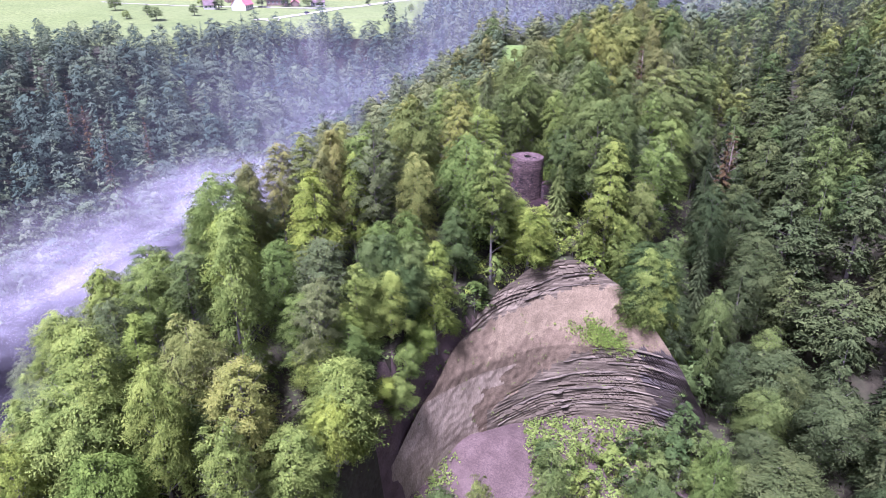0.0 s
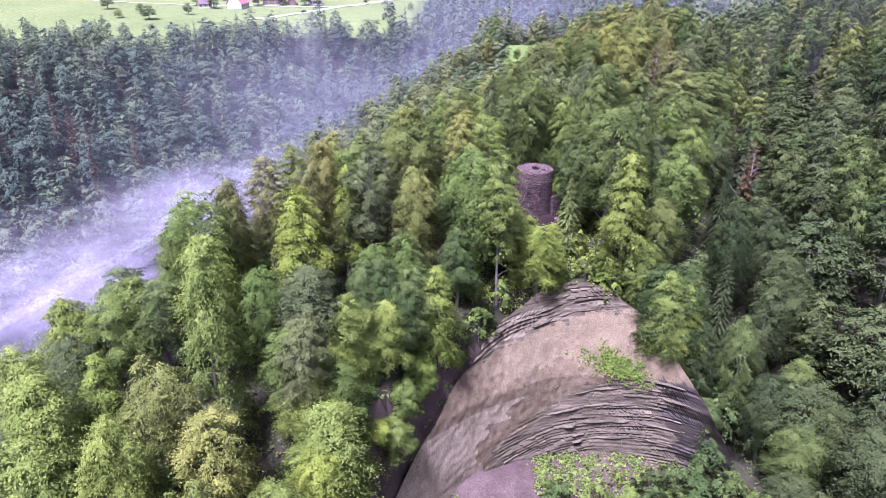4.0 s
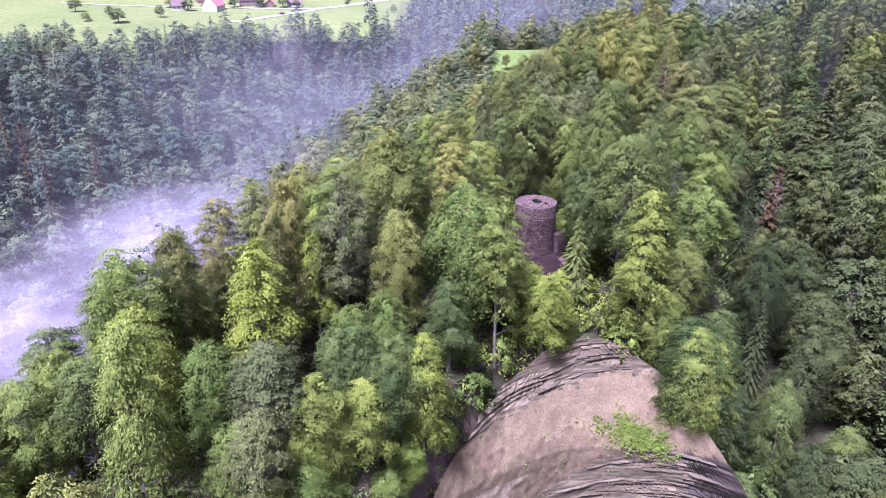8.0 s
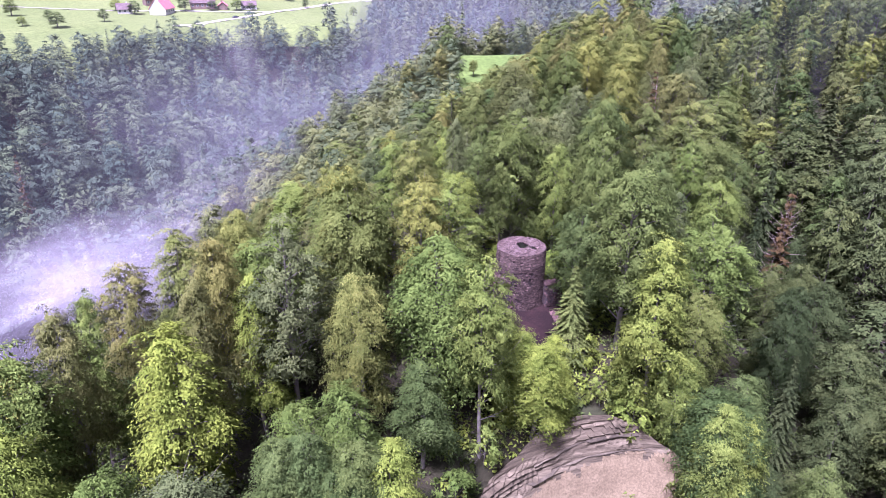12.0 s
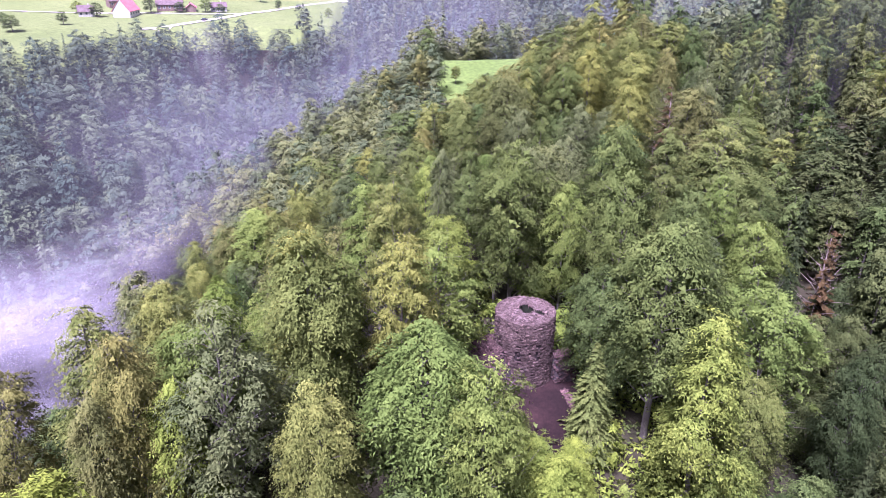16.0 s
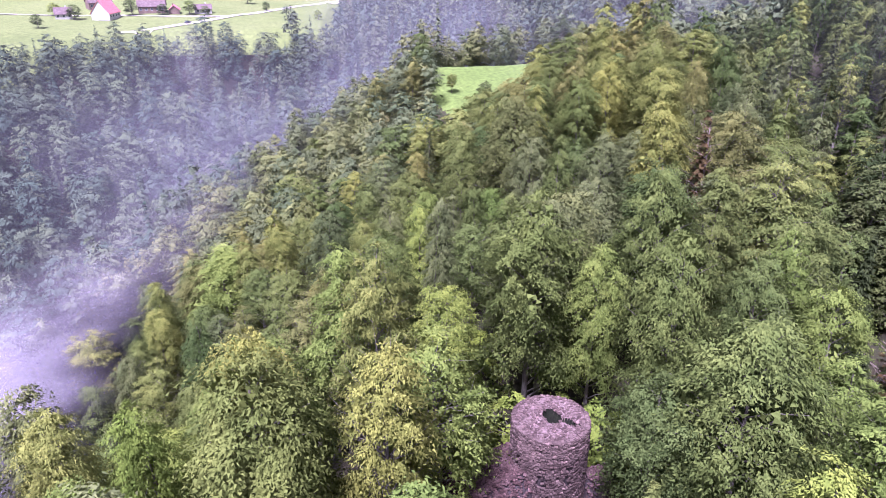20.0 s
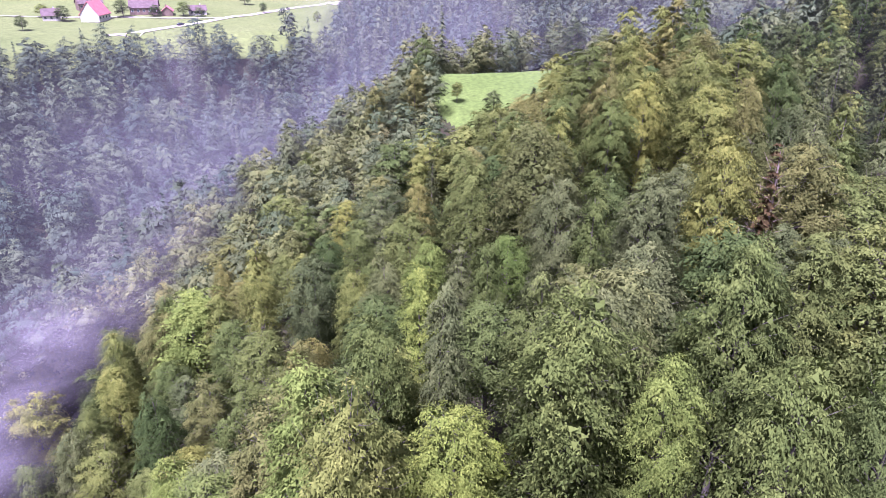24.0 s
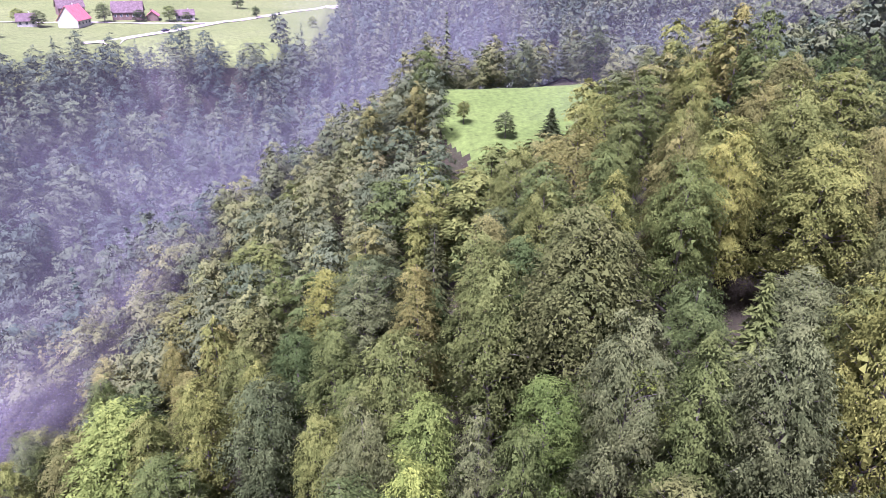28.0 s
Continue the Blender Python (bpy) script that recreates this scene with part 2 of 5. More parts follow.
gx = axis((-2600, -400, 200), (-400, -160, 10), (-160, -20, 3), (-20, 60, 1.0), (60, 180, 3), (180, 420, 10), (420, 2601, 200))
gy = axis((-2600, -100, 250), (-100, 40, 10), (40, 90, 2.5), (90, 122, 0.8), (122, 150, 1.5), (150, 420, 3), (420, 800, 8), (800, 2801, 200))
GX, GY = np.meshgrid(gx, gy)
GZ = land(GX, GY)
rough = np.array([noise.noise(Vector((a * 0.13, b * 0.13, 0))) for a, b in zip(GX.ravel(), GY.ravel())]).reshape(GX.shape)
calm = in_meadow(GX, GY) | on_plateau(GX, GY) | (np.hypot(GX - 16.5, GY - 134) < 9)
GZ = GZ + rough * np.where(calm, 0.25, 0.9)
faces = grid_faces(len(gx), len(gy))
cx, cy = GX.ravel()[faces].mean(1), GY.ravel()[faces].mean(1)
kind = np.zeros(len(faces), int)
kind[in_meadow(cx, cy)] = 1
kind[on_plateau(cx, cy)] = 4
kind[(np.hypot(cx - 16.5, cy - 134) < 9) | (np.hypot(cx - 11.5, cy - 139) < 6) | ((cx > 16.5) & (cx < 21) & (cy > 120) & (cy < 135))] = 3
kind[((cx > -4 - 0.5 * (100 - cy)) & (cx < 44) & (cy < face_y(cx, 0)) & (cy > 84))] = 2
ground = new("ground", mesh_of("ground", np.stack([GX, GY, GZ], -1).reshape(-1, 3), faces, (FLOOR_MAT, MEADOW_MAT, SOIL_MAT, YARD_MAT, PASTURE_MAT), kind, True))
tagged(ground, "steep wooded hillsides with brown forest floor and green meadows", "ground", kind="structure")



# ---- making trees ----
def unit(v):
    return v / np.maximum(np.linalg.norm(v, axis=-1, keepdims=True), 1e-6)


def sprays(rng, at, up, out, length, width, soft):
    """Leaf sprays: small pointed triangles at the places given, lying across `up`, reaching along `out`, shaded softly by `soft`."""
    n = len(at)
    up = unit(up + rng.normal(0, 0.45, (n, 3)))
    a = out + rng.normal(0, 0.6, (n, 3))
    a = unit(a - up * (a * up).sum(1, keepdims=True))
    b = np.cross(up, a)
    ln = (length * rng.uniform(0.6, 1.4, n))[:, None]
    wd = (width * rng.uniform(0.7, 1.3, n))[:, None]
    verts = np.stack([at - a * ln * 0.4 + b * wd * 0.5, at - a * ln * 0.4 - b * wd * 0.5, at + a * ln * 0.6 - up * ln * 0.12], 1).reshape(-1, 3)
    nrm = unit(unit(soft) + rng.normal(0, 0.26, (n, 3)))
    return verts, np.arange(3 * n).reshape(-1, 3), np.repeat(nrm, 3, 0)


def broad_crown(rng, height, base, radius, clumps, each, size, droop=0.5, shape=0.62, span=None):
    """The leaf sprays of a broadleaved crown: small drooping pads of leaves on a billowing outline, the skin of a tall body with rounded boughs about it."""
    deep = height - base
    tall = 0.5 if shape < 0.6 else 0.52
    bodies = [(np.array([0, 0, base + deep * 0.48]), np.array([radius * 0.64, radius * 0.64, deep * 0.47]))]
    lean = rng.normal(0, 0.06, 2) * radius
    boughs = 14 if clumps > 100 else 8
    for k in range(boughs):
        t = 0.12 + 0.80 * (k + rng.uniform(0.1, 0.9)) / boughs
        ang = k * 2.39996 + rng.normal(0, 0.4)
        env = 1.0 if t < tall else max(0.25, 1 - ((t - tall) / (1.05 - tall)) ** 2.0) if shape < 0.6 else max(0.2, 1.12 - 1.05 * t)
        rl = radius * rng.uniform(0.28, 0.48) * (0.7 + 0.3 * env)
        r = max(0.1 * radius, radius * env * rng.uniform(0.88, 1.08) - rl)
        bodies.append((np.array([r * math.cos(ang) + lean[0], r * math.sin(ang) + lean[1], base + deep * t]), rl * np.array([1, 1, rng.uniform(1.1, 1.6)])))
    mids, axes = np.array([q[0] for q in bodies]), np.array([q[1] for q in bodies])
    if shape >= 0.6:
        axes[0] = np.array([radius * 0.6, radius * 0.6, deep * 0.5])
    area = (axes[:, 0] * axes[:, 2]) ** 1.0
    centres, ways = np.zeros((0, 3)), np.zeros((0, 3))
    while len(centres) < clumps:
        pick = rng.choice(len(bodies), 4 * clumps, p=area / area.sum())
        u = unit(rng.normal(0, 1, (4 * clumps, 3)))
        c = mids[pick] + u * axes[pick]
        sunk = (((c[:, None] - mids[None]) / axes[None]) ** 2).sum(2)
        ok = (sunk.min(1) > 0.93) & (u[:, 2] > -0.55) & (c[:, 2] > base * 0.7)
        centres, ways = np.concatenate([centres, c[ok]]), np.concatenate([ways, unit(u[ok] / axes[pick][ok])])
    centres, ways = centres[:clumps], ways[:clumps]
    heart = np.array([0, 0, base + deep * 0.45])
    centres = heart + (centres - heart) * rng.uniform(0.83, 1.07, (clumps, 1))
    whole = unit((centres - heart) / np.array([radius, radius, deep * 0.5]))
    oc = ways * np.array([1, 1, 0]) + 0.5 * whole * np.array([1, 1, 0]) + rng.normal(0, 0.25, (clumps, 3)) * np.array([1, 1, 0])
    oc = unit(oc)
    side = np.stack([-oc[:, 1], oc[:, 0], 0 * oc[:, 0]], 1)
    rc = radius * rng.uniform(0.12, 0.21, clumps)
    q = rng.normal(0, 0.55, (clumps, each, 3))
    p = centres[:, None] + rc[:, None, None] * (oc[:, None] * q[..., :1] * 1.45 + side[:, None] * q[..., 1:2] * 0.85)
    p[..., 2] += rc[:, None] * (q[..., 2] * 0.28 - droop * (q[..., 0] * 0.75 + 0.5 * (q[..., 0] ** 2 + q[..., 1] ** 2)))
    up = 0.4 * oc[:, None] + np.array([0, 0, 1.0]) + 0.3 * ways[:, None] + 0.25 * q
    out = unit(oc[:, None] + side[:, None] * q[..., 1:2] * 0.9 + np.array([0, 0, -0.35 - 0.7 * droop]))
    soft = 0.75 * ways[:, None] + 0.75 * whole[:, None] + 0.55 * oc[:, None] * q[..., :1] + 0.5 * side[:, None] * q[..., 1:2] + q[..., 2:3] * np.array([0, 0, 0.7]) + rng.normal(0, 0.16, (clumps, 1, 3))
    outer = sprays(rng, p.reshape(-1, 3), up.reshape(-1, 3), out.reshape(-1, 3), size, size * 0.52, soft.reshape(-1, 3))
    k8 = clumps * 3
    u = unit(rng.normal(0, 1, (k8, 3)))
    pick = rng.choice(len(bodies), k8, p=area / area.sum())
    body = mids[pick] + u * axes[pick] * rng.uniform(0.45, 0.7, (k8, 1))
    wide = np.full(k8, max(radius * 0.105, size))
    fill = sprays(rng, body, u, u + rng.normal(0, 0.5, (k8, 3)), wide, wide * 0.9, u * 0.6 + np.array([0, 0, 0.1]))
    k = len(outer[0])
    v = np.concatenate([outer[0], fill[0]])
    if span:
        grow = np.array([span / 2 / np.quantile(np.hypot(v[:, 0], v[:, 1]), 0.97)] * 2 + [height / np.quantile(v[:, 2], 0.998)])
        v, centres = v * grow, centres * grow
    return v, np.concatenate([outer[1], fill[1] + k]), np.concatenate([outer[2], fill[2]]), centres


def spruce_crown(rng, height, base, radius, whorls, arms, size):
    pts, ups, outs, softs = [], [], [], []
    for k in range(whorls):
        t = k / (whorls - 1)
        z = base + (height - base) * t
        reach = radius * (1 - t) ** 0.85 * rng.uniform(0.8, 1.12) + 0.25
        count = max(4, round(arms * (1 - 0.55 * t)))
        for j in range(count):
            ang = 2 * math.pi * (j + rng.uniform(-0.3, 0.3)) / count + k * 0.7
            o = np.array([math.cos(ang), math.sin(ang), 0.0])
            side = np.array([-o[1], o[0], 0.0])
            z = base + (height - base) * min(1, t + rng.uniform(-0.45, 0.45) / whorls)
            long = reach * rng.uniform(0.65, 1.15)
            steps = max(2, round(long / (size * 0.5)))
            for i in range(steps):
                f = (i + 0.6) / steps
                p = o * long * f + np.array([0, 0, z - 0.28 * long * f - 0.12 * long * f * f])
                for sgn in ((-1, 0, 1) if f < 0.85 else (0,)):
                    pts.append(p + side * sgn * size * 0.35)
                    ups.append(np.array([0, 0, 1.0]) + 0.45 * o)
                    outs.append(o + side * sgn * 0.7 + np.array([0, 0, -0.55]))
                    softs.append(o * 0.75 + side * sgn * 0.25 + np.array([0, 0, 0.15 + 0.5 * f]))
    return sprays(rng, np.array(pts), np.array(ups), np.array(outs), size, size * 0.55, np.array(softs))


def tube(pts, radii, sides=6):
    """A tapered limb through the points."""
    pts = np.asarray(pts, float)
    d = unit(np.gradient(pts, axis=0))
    ref = np.array([1.0, 0, 0]) if abs(d[0][0]) < 0.8 else np.array([0, 1.0, 0])
    a = unit(np.cross(d, ref))
    b = np.cross(d, a)
    th = np.arange(sides) * 2 * math.pi / sides
    ring = a[:, None] * np.cos(th)[None, :, None] + b[:, None] * np.sin(th)[None, :, None]
    v = (pts[:, None] + ring * np.asarray(radii)[:, None, None]).reshape(-1, 3)
    idx = np.arange(len(pts) * sides).reshape(len(pts), sides)
    nxt = np.roll(idx, -1, 1)
    return v, np.stack([idx[:-1], nxt[:-1], nxt[1:], idx[1:]], -1).reshape(-1, 4)


def joined(pieces):
    vs, fs, k = [], [], 0
    for v, f in pieces:
        vs.append(v)
        fs.append(f + k)
        k += len(v)
    return np.concatenate(vs), np.concatenate(fs)


def wood(rng, height, thick, ends, bare=0):
    """A trunk with limbs to the ends given, and some bare twigs."""
    bend = rng.normal(0, 0.25, 2)
    h = np.linspace(-1.2, height * 0.93, 8)
    stem = np.stack([bend[0] * np.sin(h * 0.13), bend[1] * np.sin(h * 0.11), h], 1)
    pieces = [tube(stem, thick * np.clip(1.15 - np.linspace(0, 1, 8), 0.08, 1.2), 7)]
    for e in ends:
        z0 = max(1.5, e[2] - 0.55 * math.hypot(e[0], e[1]) - 0.5)
        z0 = min(z0, height * 0.88)
        root = np.array([np.interp(z0, h, stem[:, 0]), np.interp(z0, h, stem[:, 1]), z0])
        mid = root * 0.5 + e * 0.5 + np.array([0, 0, 0.25])
        r0 = thick * (0.36 - 0.24 * z0 / height)
        pieces.append(tube([root, mid, e], [r0, r0 * 0.6, r0 * 0.22], 4))
        for _ in range(bare):
            tip = e * np.array([1.15, 1.15, 1.0]) + rng.normal(0, 0.7, 3) + np.array([0, 0, 1.3])
            pieces.append(tube([mid, (mid + tip) / 2 + rng.normal(0, 0.15, 3), tip], [r0 * 0.45, r0 * 0.3, r0 * 0.12], 3))
    return joined(pieces)


# Shapes: every one 24 m high as built, and scaled where it is planted.
SHAPE = {}


def add_shape(key, crown, timber):
    v, f, nrm = crown
    SHAPE.setdefault(key, []).append((mesh_of("crown", v, f, (), None, True, nrm), mesh_of("trunk", *timber, smooth=True)))


def add_broad(key, seed, base, radius, clumps, each, size, droop, shape, thick, limbs, bare=0, span=11.5):
    rng = np.random.default_rng(seed)
    *crown, c = broad_crown(rng, 24, base, radius, clumps, each, size, droop, shape, span)
    add_shape(key, crown, wood(rng, 24, thick, c[::limbs], bare))


for seed in range(6):
    add_broad("beech", 10 + seed, 4.0, 5.4, 330, 84, 0.295, 0.55, 0.5, 0.34, 6)
for seed in range(4):
    add_broad("beech_off", 20 + seed, 3.5, 5.4, 170, 38, 0.55, 0.55, 0.5, 0.34, 9)
    add_broad("slim_off", 25 + seed, 2.0, 4.2, 140, 36, 0.52, 0.7, 0.72, 0.28, 9, 0, 8.4)
    add_broad("slim", 30 + seed, 1.5, 4.4, 270, 78, 0.28, 0.7, 0.68, 0.28, 7, 0, 8.4)
    add_broad("ash", 40 + seed, 7.0, 4.6, 210, 80, 0.295, 0.3, 0.5, 0.30, 3, 1, 9.6)
    add_broad("droop", 50 + seed, 2.5, 5.2, 340, 88, 0.28, 1.5, 0.52, 0.34, 5, 0, 11.0)
for seed in range(3):
    rng = np.random.default_rng(60 + seed)
    add_shape("spruce", spruce_crown(rng, 24, 3.0, 4.2, 42, 15, 0.44), wood(rng, 25, 0.27, []))
    add_shape("spruce_off", spruce_crown(rng, 24, 3.0, 4.2, 26, 10, 0.9), wood(rng, 25, 0.27, []))
    rng = np.random.default_rng(80 + seed)
    *crown, c = broad_crown(rng, 5.0, 0.3, 2.4, 40, 50, 0.28, 0.5, 0.5, 5.6)
    add_shape("shrub", crown, wood(rng, 4.2, 0.07, c[::3]))
for seed in range(2):
    rng = np.random.default_rng(70 + seed)
    ends = [np.array([math.cos(k * 2.4) * (2.6 - k * 0.05), math.sin(k * 2.4) * (2.6 - k * 0.05), 7 + k * 0.42]) for k in range(38)]
    add_shape("dead", spruce_crown(rng, 24, 9.0, 2.0, 16, 7, 0.5), wood(rng, 25, 0.26, ends, 1))

WORDS = {
    "beech": ("beech_tree", "beech tree", "rounded crown"), "slim": ("slender_beech", "beech tree", "narrow layered crown"),
    "ash": ("ash_tree", "ash tree", "open airy crown"), "droop": ("drooping_beech", "beech tree", "hanging branch sprays"),
    "spruce": ("spruce_tree", "spruce tree", "pointed needle tiers"), "dead": ("dying_spruce", "dead tree", "thin bare branches"),
    "shrub": ("shrub", "shrub", "low leafy stems"),
}
TINTS = {"green": "mid-green", "lime": "fresh lime-green", "deep": "deep green", "olive": "olive-green", "moss": "dull moss-green", "brown": "brownish olive",
         "blue": "grey-green", "spruce": "dark green", "shade": "dark green", "rust": "reddish brown"}
planted = []
counter = 0


def plant(form, x, y, top=None, wide=None, tint="green", tall=None, where="on the wooded ridge", turn=None, lean=0.0):
    """One tree with its foot on the ground at x, y; top: the height of its tip above datum; wide: its crown's breadth."""
    global counter
    counter += 1
    z = ground_z(x, y) - 0.3
    high = max(2.0, (top - z) if top is not None else tall)
    made = 24.0 if form != "shrub" else 5.0
    broad = {"beech": 11.5, "slim": 8.4, "ash": 9.6, "droop": 11.0, "spruce": 7.0, "dead": 5.6, "shrub": 5.6}[form]
    sz = high / made
    sx = wide / broad if wide else sz
    name, category, looks = WORDS[form]
    ob = new(name)
    ob.empty_display_size = 0.5
    spin = turn if turn is not None else (counter * 137.5) % 360
    ob.matrix_basis = pose(x, y, z, lean, 0, spin) @ Matrix.Diagonal((sx, sx, sz, 1))
    tagged(ob, f"{TINTS[tint]} {category} with {looks} {where}", category, group=f"{category}s {where}")
    form_key = form + "_off" if (y > 232 or x > 66) and form + "_off" in SHAPE else form
    crown, timber = SHAPE[form_key][counter % len(SHAPE[form_key])]
    for part_name, me, mat in (("trunk", timber, DEAD_BARK if form == "dead" else BARK), ("crown", crown, LEAF[tint])):
        o = new(part_name, me)
        if not me.materials:
            me.materials.append(None)
        o.material_slots[0].link = "OBJECT"
        o.material_slots[0].material = mat
        o.parent = ob
    planted.append((x, y, (wide or broad * sz) * 0.5))
    return ob


# ---- the trees that stand out ----
plant("beech", -43.4, 73.0, 16.5, 12, "green")
plant("beech", -39.0, 62.0, 7.0, 12, "lime")
plant("slim", -27.4, 83.0, 27.5, 9, "green")
plant("beech", -34.3, 100.4, 26.5, 12, "green")
plant("beech", -30.5, 93.8, 23.0, 10, "lime")
plant("ash", -18.0, 92.6, 19.5, 10, "blue")
plant("slim", -20.8, 105.1, 25.5, 11, "lime")
plant("slim", -15.5, 115.8, 25.0, 7.5, "lime")
plant("ash", -11.8, 116.6, 31.2, 11, "blue")
plant("beech", -5.4, 126.8, 32.0, 12, "olive")
plant("droop", 4.2, 118.0, 27.5, 14.5, "green")
plant("beech", 9.0, 124.5, 18.8, 7.6, "green")
plant("beech", 28.5, 127.5, 31.8, 13, "deep")
plant("slim", 30.0, 119.0, 26.5, 10, "green")
plant("spruce", 21.8, 126.0, 19.8, 6, "moss")
plant("beech", 17.3, 147.5, 34.0, 11, "deep")
plant("slim", 39.0, 113.5, 6.0, 10, "deep")
plant("beech", 19.3, 150.0, 32.5, 10, "blue")
plant("beech", 34.3, 159.0, 32.3, 13, "deep")
plant("ash", 49.6, 161.3, 31.5, 12, "moss")
plant("ash", 34.6, 177.0, 28.5, 11, "blue")
plant("slim", 9.0, 174.0, 23.0, 8, "green")
plant("beech", 9.0, 193.0, 21.0, 10, "moss")
plant("slim", 17.8, 194.4, 27.0, 9, "moss")
plant("droop", 25.0, 192.5, 33.0, 15, "brown")
plant("spruce", 35.5, 182.5, 31.0, 8, "moss")
plant("beech", 50.0, 199.5, 35.5, 13, "moss")
plant("beech", 47.0, 212.0, 35.0, 12, "moss")
plant("beech", 54.6, 183.0, 32.0, 12, "brown")
plant("beech", 57.0, 215.0, 35.0, 12, "moss")
plant("dead", 63.0, 151.0, 19.0, 8, "rust", where="above the stream")
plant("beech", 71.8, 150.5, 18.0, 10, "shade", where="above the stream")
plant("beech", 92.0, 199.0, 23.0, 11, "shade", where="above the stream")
plant("beech", 25.7, 210.7, 28.5, 7.8, "moss")
plant("slim", 17.2, 199.9, 27.2, 9.3, "moss")
plant("slim", 10.6, 181.9, 22.7, 7.2, "green")
plant("ash", 13.9, 179.7, 22.9, 5.1, "blue")
plant("beech", 5.4, 187.5, 18.3, 7.0, "blue")
plant("beech", 16.1, 174.6, 25.1, 6.2, "moss")
plant("slim", 2.1, 207.6, 14.5, 9.3, "moss")
plant("beech", 6.6, 226.2, 13.1, 11.5, "blue")
plant("slim", -3.5, 237.6, 5.7, 9.0, "deep")
plant("slim", 11.4, 211.0, 18.7, 8.1, "brown")
plant("beech", 10.4, 276.5, 6.8, 14.6, "deep")
plant("ash", 18.4, 282.4, 8.3, 13.8, "green")
plant("ash", 26.1, 267.1, 13.0, 8.7, "moss")
plant("beech", 32.5, 277.1, 12.6, 9.3, "blue")
plant("beech", 36.4, 252.0, 22.5, 13.0, "brown")
plant("beech", 37.8, 222.2, 31.8, 7.2, "moss")
plant("beech", 37.6, 204.8, 37.2, 7.0, "brown")
plant("beech", 37.8, 201.3, 33.7, 9.3, "deep")
plant("beech", 34.3, 190.0, 27.0, 7.1, "deep")
plant("slim", 26.7, 173.2, 31.8, 6.9, "moss")
plant("beech", 33.0, 173.8, 31.9, 7.9, "blue")
plant("beech", 44.2, 183.2, 29.3, 6.9, "moss")
plant("beech", 53.2, 211.3, 39.5, 10.4, "moss")
plant("slim", -0.1, 320.4, 3.6, 10.0, "blue")
plant("beech", 19.3, 331.8, 15.7, 10.0, "brown")
plant("slim", 6.8, 329.8, 9.5, 10.0, "brown")
plant("beech", 23.8, 349.9, 21.8, 10.0, "deep")
plant("beech", -17.4, 279.3, -6.6, 15.2, "moss")
plant("beech", -29.8, 263.7, -11.7, 17.0, "brown")
plant("slim", -11.2, 233.1, 2.6, 8.7, "brown")
plant("slim", -13.8, 207.7, 7.2, 9.5, "moss")
plant("beech", -4.3, 199.0, 12.8, 9.7, "blue")
plant("beech", -41.3, 248.5, -15.1, 13.6, "brown")
plant("beech", -30.2, 211.8, -2.0, 10.2, "brown")
plant("slim", -19.8, 207.3, 3.3, 8.1, "moss")
plant("beech", -33.6, 328.8, -11.5, 10.0, "blue")
plant("beech", -13.5, 315.3, -5.9, 10.0, "moss")
plant("beech", 80.3, 366.7, 24.7, 10.0, "shade", where="above the stream")
plant("beech", 128.8, 359.1, 27.0, 10.0, "shade", where="above the stream")
plant("beech", 51.5, 245.7, 36.2, 12.9, "brown")
plant("beech", 123.6, 309.0, 30.4, 10.0, "shade", where="above the stream")
plant("ash", 16.6, 154.4, 31.5, 6.3, "moss")
plant("slim", 9.3, 153.5, 31.4, 5.6, "blue")
plant("beech", 4.2, 177.9, 17.2, 11.6, "deep")
plant("slim", 9.3, 186.9, 17.5, 6.4, "green")
plant("ash", 2.7, 139.0, 33.3, 7.7, "olive")
plant("beech", -17.2, 168.6, 4.5, 10.8, "green")
plant("ash", -30.9, 183.8, -4.1, 9.0, "moss")
plant("ash", -43.8, 187.9, -11.2, 9.6, "moss")
plant("beech", 27.8, 138.6, 33.3, 8.9, "deep")
plant("beech", 23.3, 145.7, 29.6, 7.2, "green")
plant("ash", 91.8, 229.3, 22.9, 14.5, "shade", where="above the stream")
plant("droop", -6.2, 130.3, 31.7, 9.3, "olive")
plant("slim", -24.5, 210.0, 2.4, 17.0, "green")
plant("slim", -13.9, 129.0, 27.2, 6.7, "lime")
plant("beech", -18.9, 128.8, 27.1, 7.3, "olive")
plant("ash", 2.8, 128.5, 31.0, 7.9, "olive")
plant("beech", -19.1, 116.4, 29.0, 8.2, "brown")
plant("slim", -20.3, 112.5, 26.3, 6.3, "brown")
plant("beech", 50.2, 158.1, 28.0, 17.0, "moss")
plant("beech", 23.3, 130.0, 26.2, 8.5, "deep")
plant("dead", 66.9, 156.7, 16.7, 8.0, "rust", where="above the stream")
plant("spruce", 61.8, 157.2, 14.4, 6.1, "spruce")
plant("beech", 31.3, 151.9, 34.6, 9.5, "deep")
plant("ash", 62.4, 182.0, 28.0, 15.2, "moss")
plant("droop", 35.0, 230.9, 28.5, 14.0, "brown")
plant("slim", 23.2, 243.8, 18.5, 15.2, "moss")
plant("beech", 87.1, 191.6, 20.7, 14.3, "shade", where="above the stream")
plant("spruce", 92.3, 190.4, 24.9, 11.5, "spruce", where="above the stream")
plant("beech", -31.1, 106.9, 26.4, 7.9, "brown")
plant("ash", -28.0, 115.8, 26.8, 7.1, "brown")
plant("slim", -1.2, 100.8, 15.3, 9.0, "lime")
plant("ash", -17.2, 84.1, 17.2, 7.4, "blue")
plant("beech", -24.0, 94.2, 18.3, 8.4, "green")
plant("slim", -11.3, 99.4, 16.9, 7.7, "deep")
plant("beech", -4.7, 100.3, 15.4, 8.5, "deep")
plant("slim", 15.1, 115.2, 15.5, 9.3, "lime")
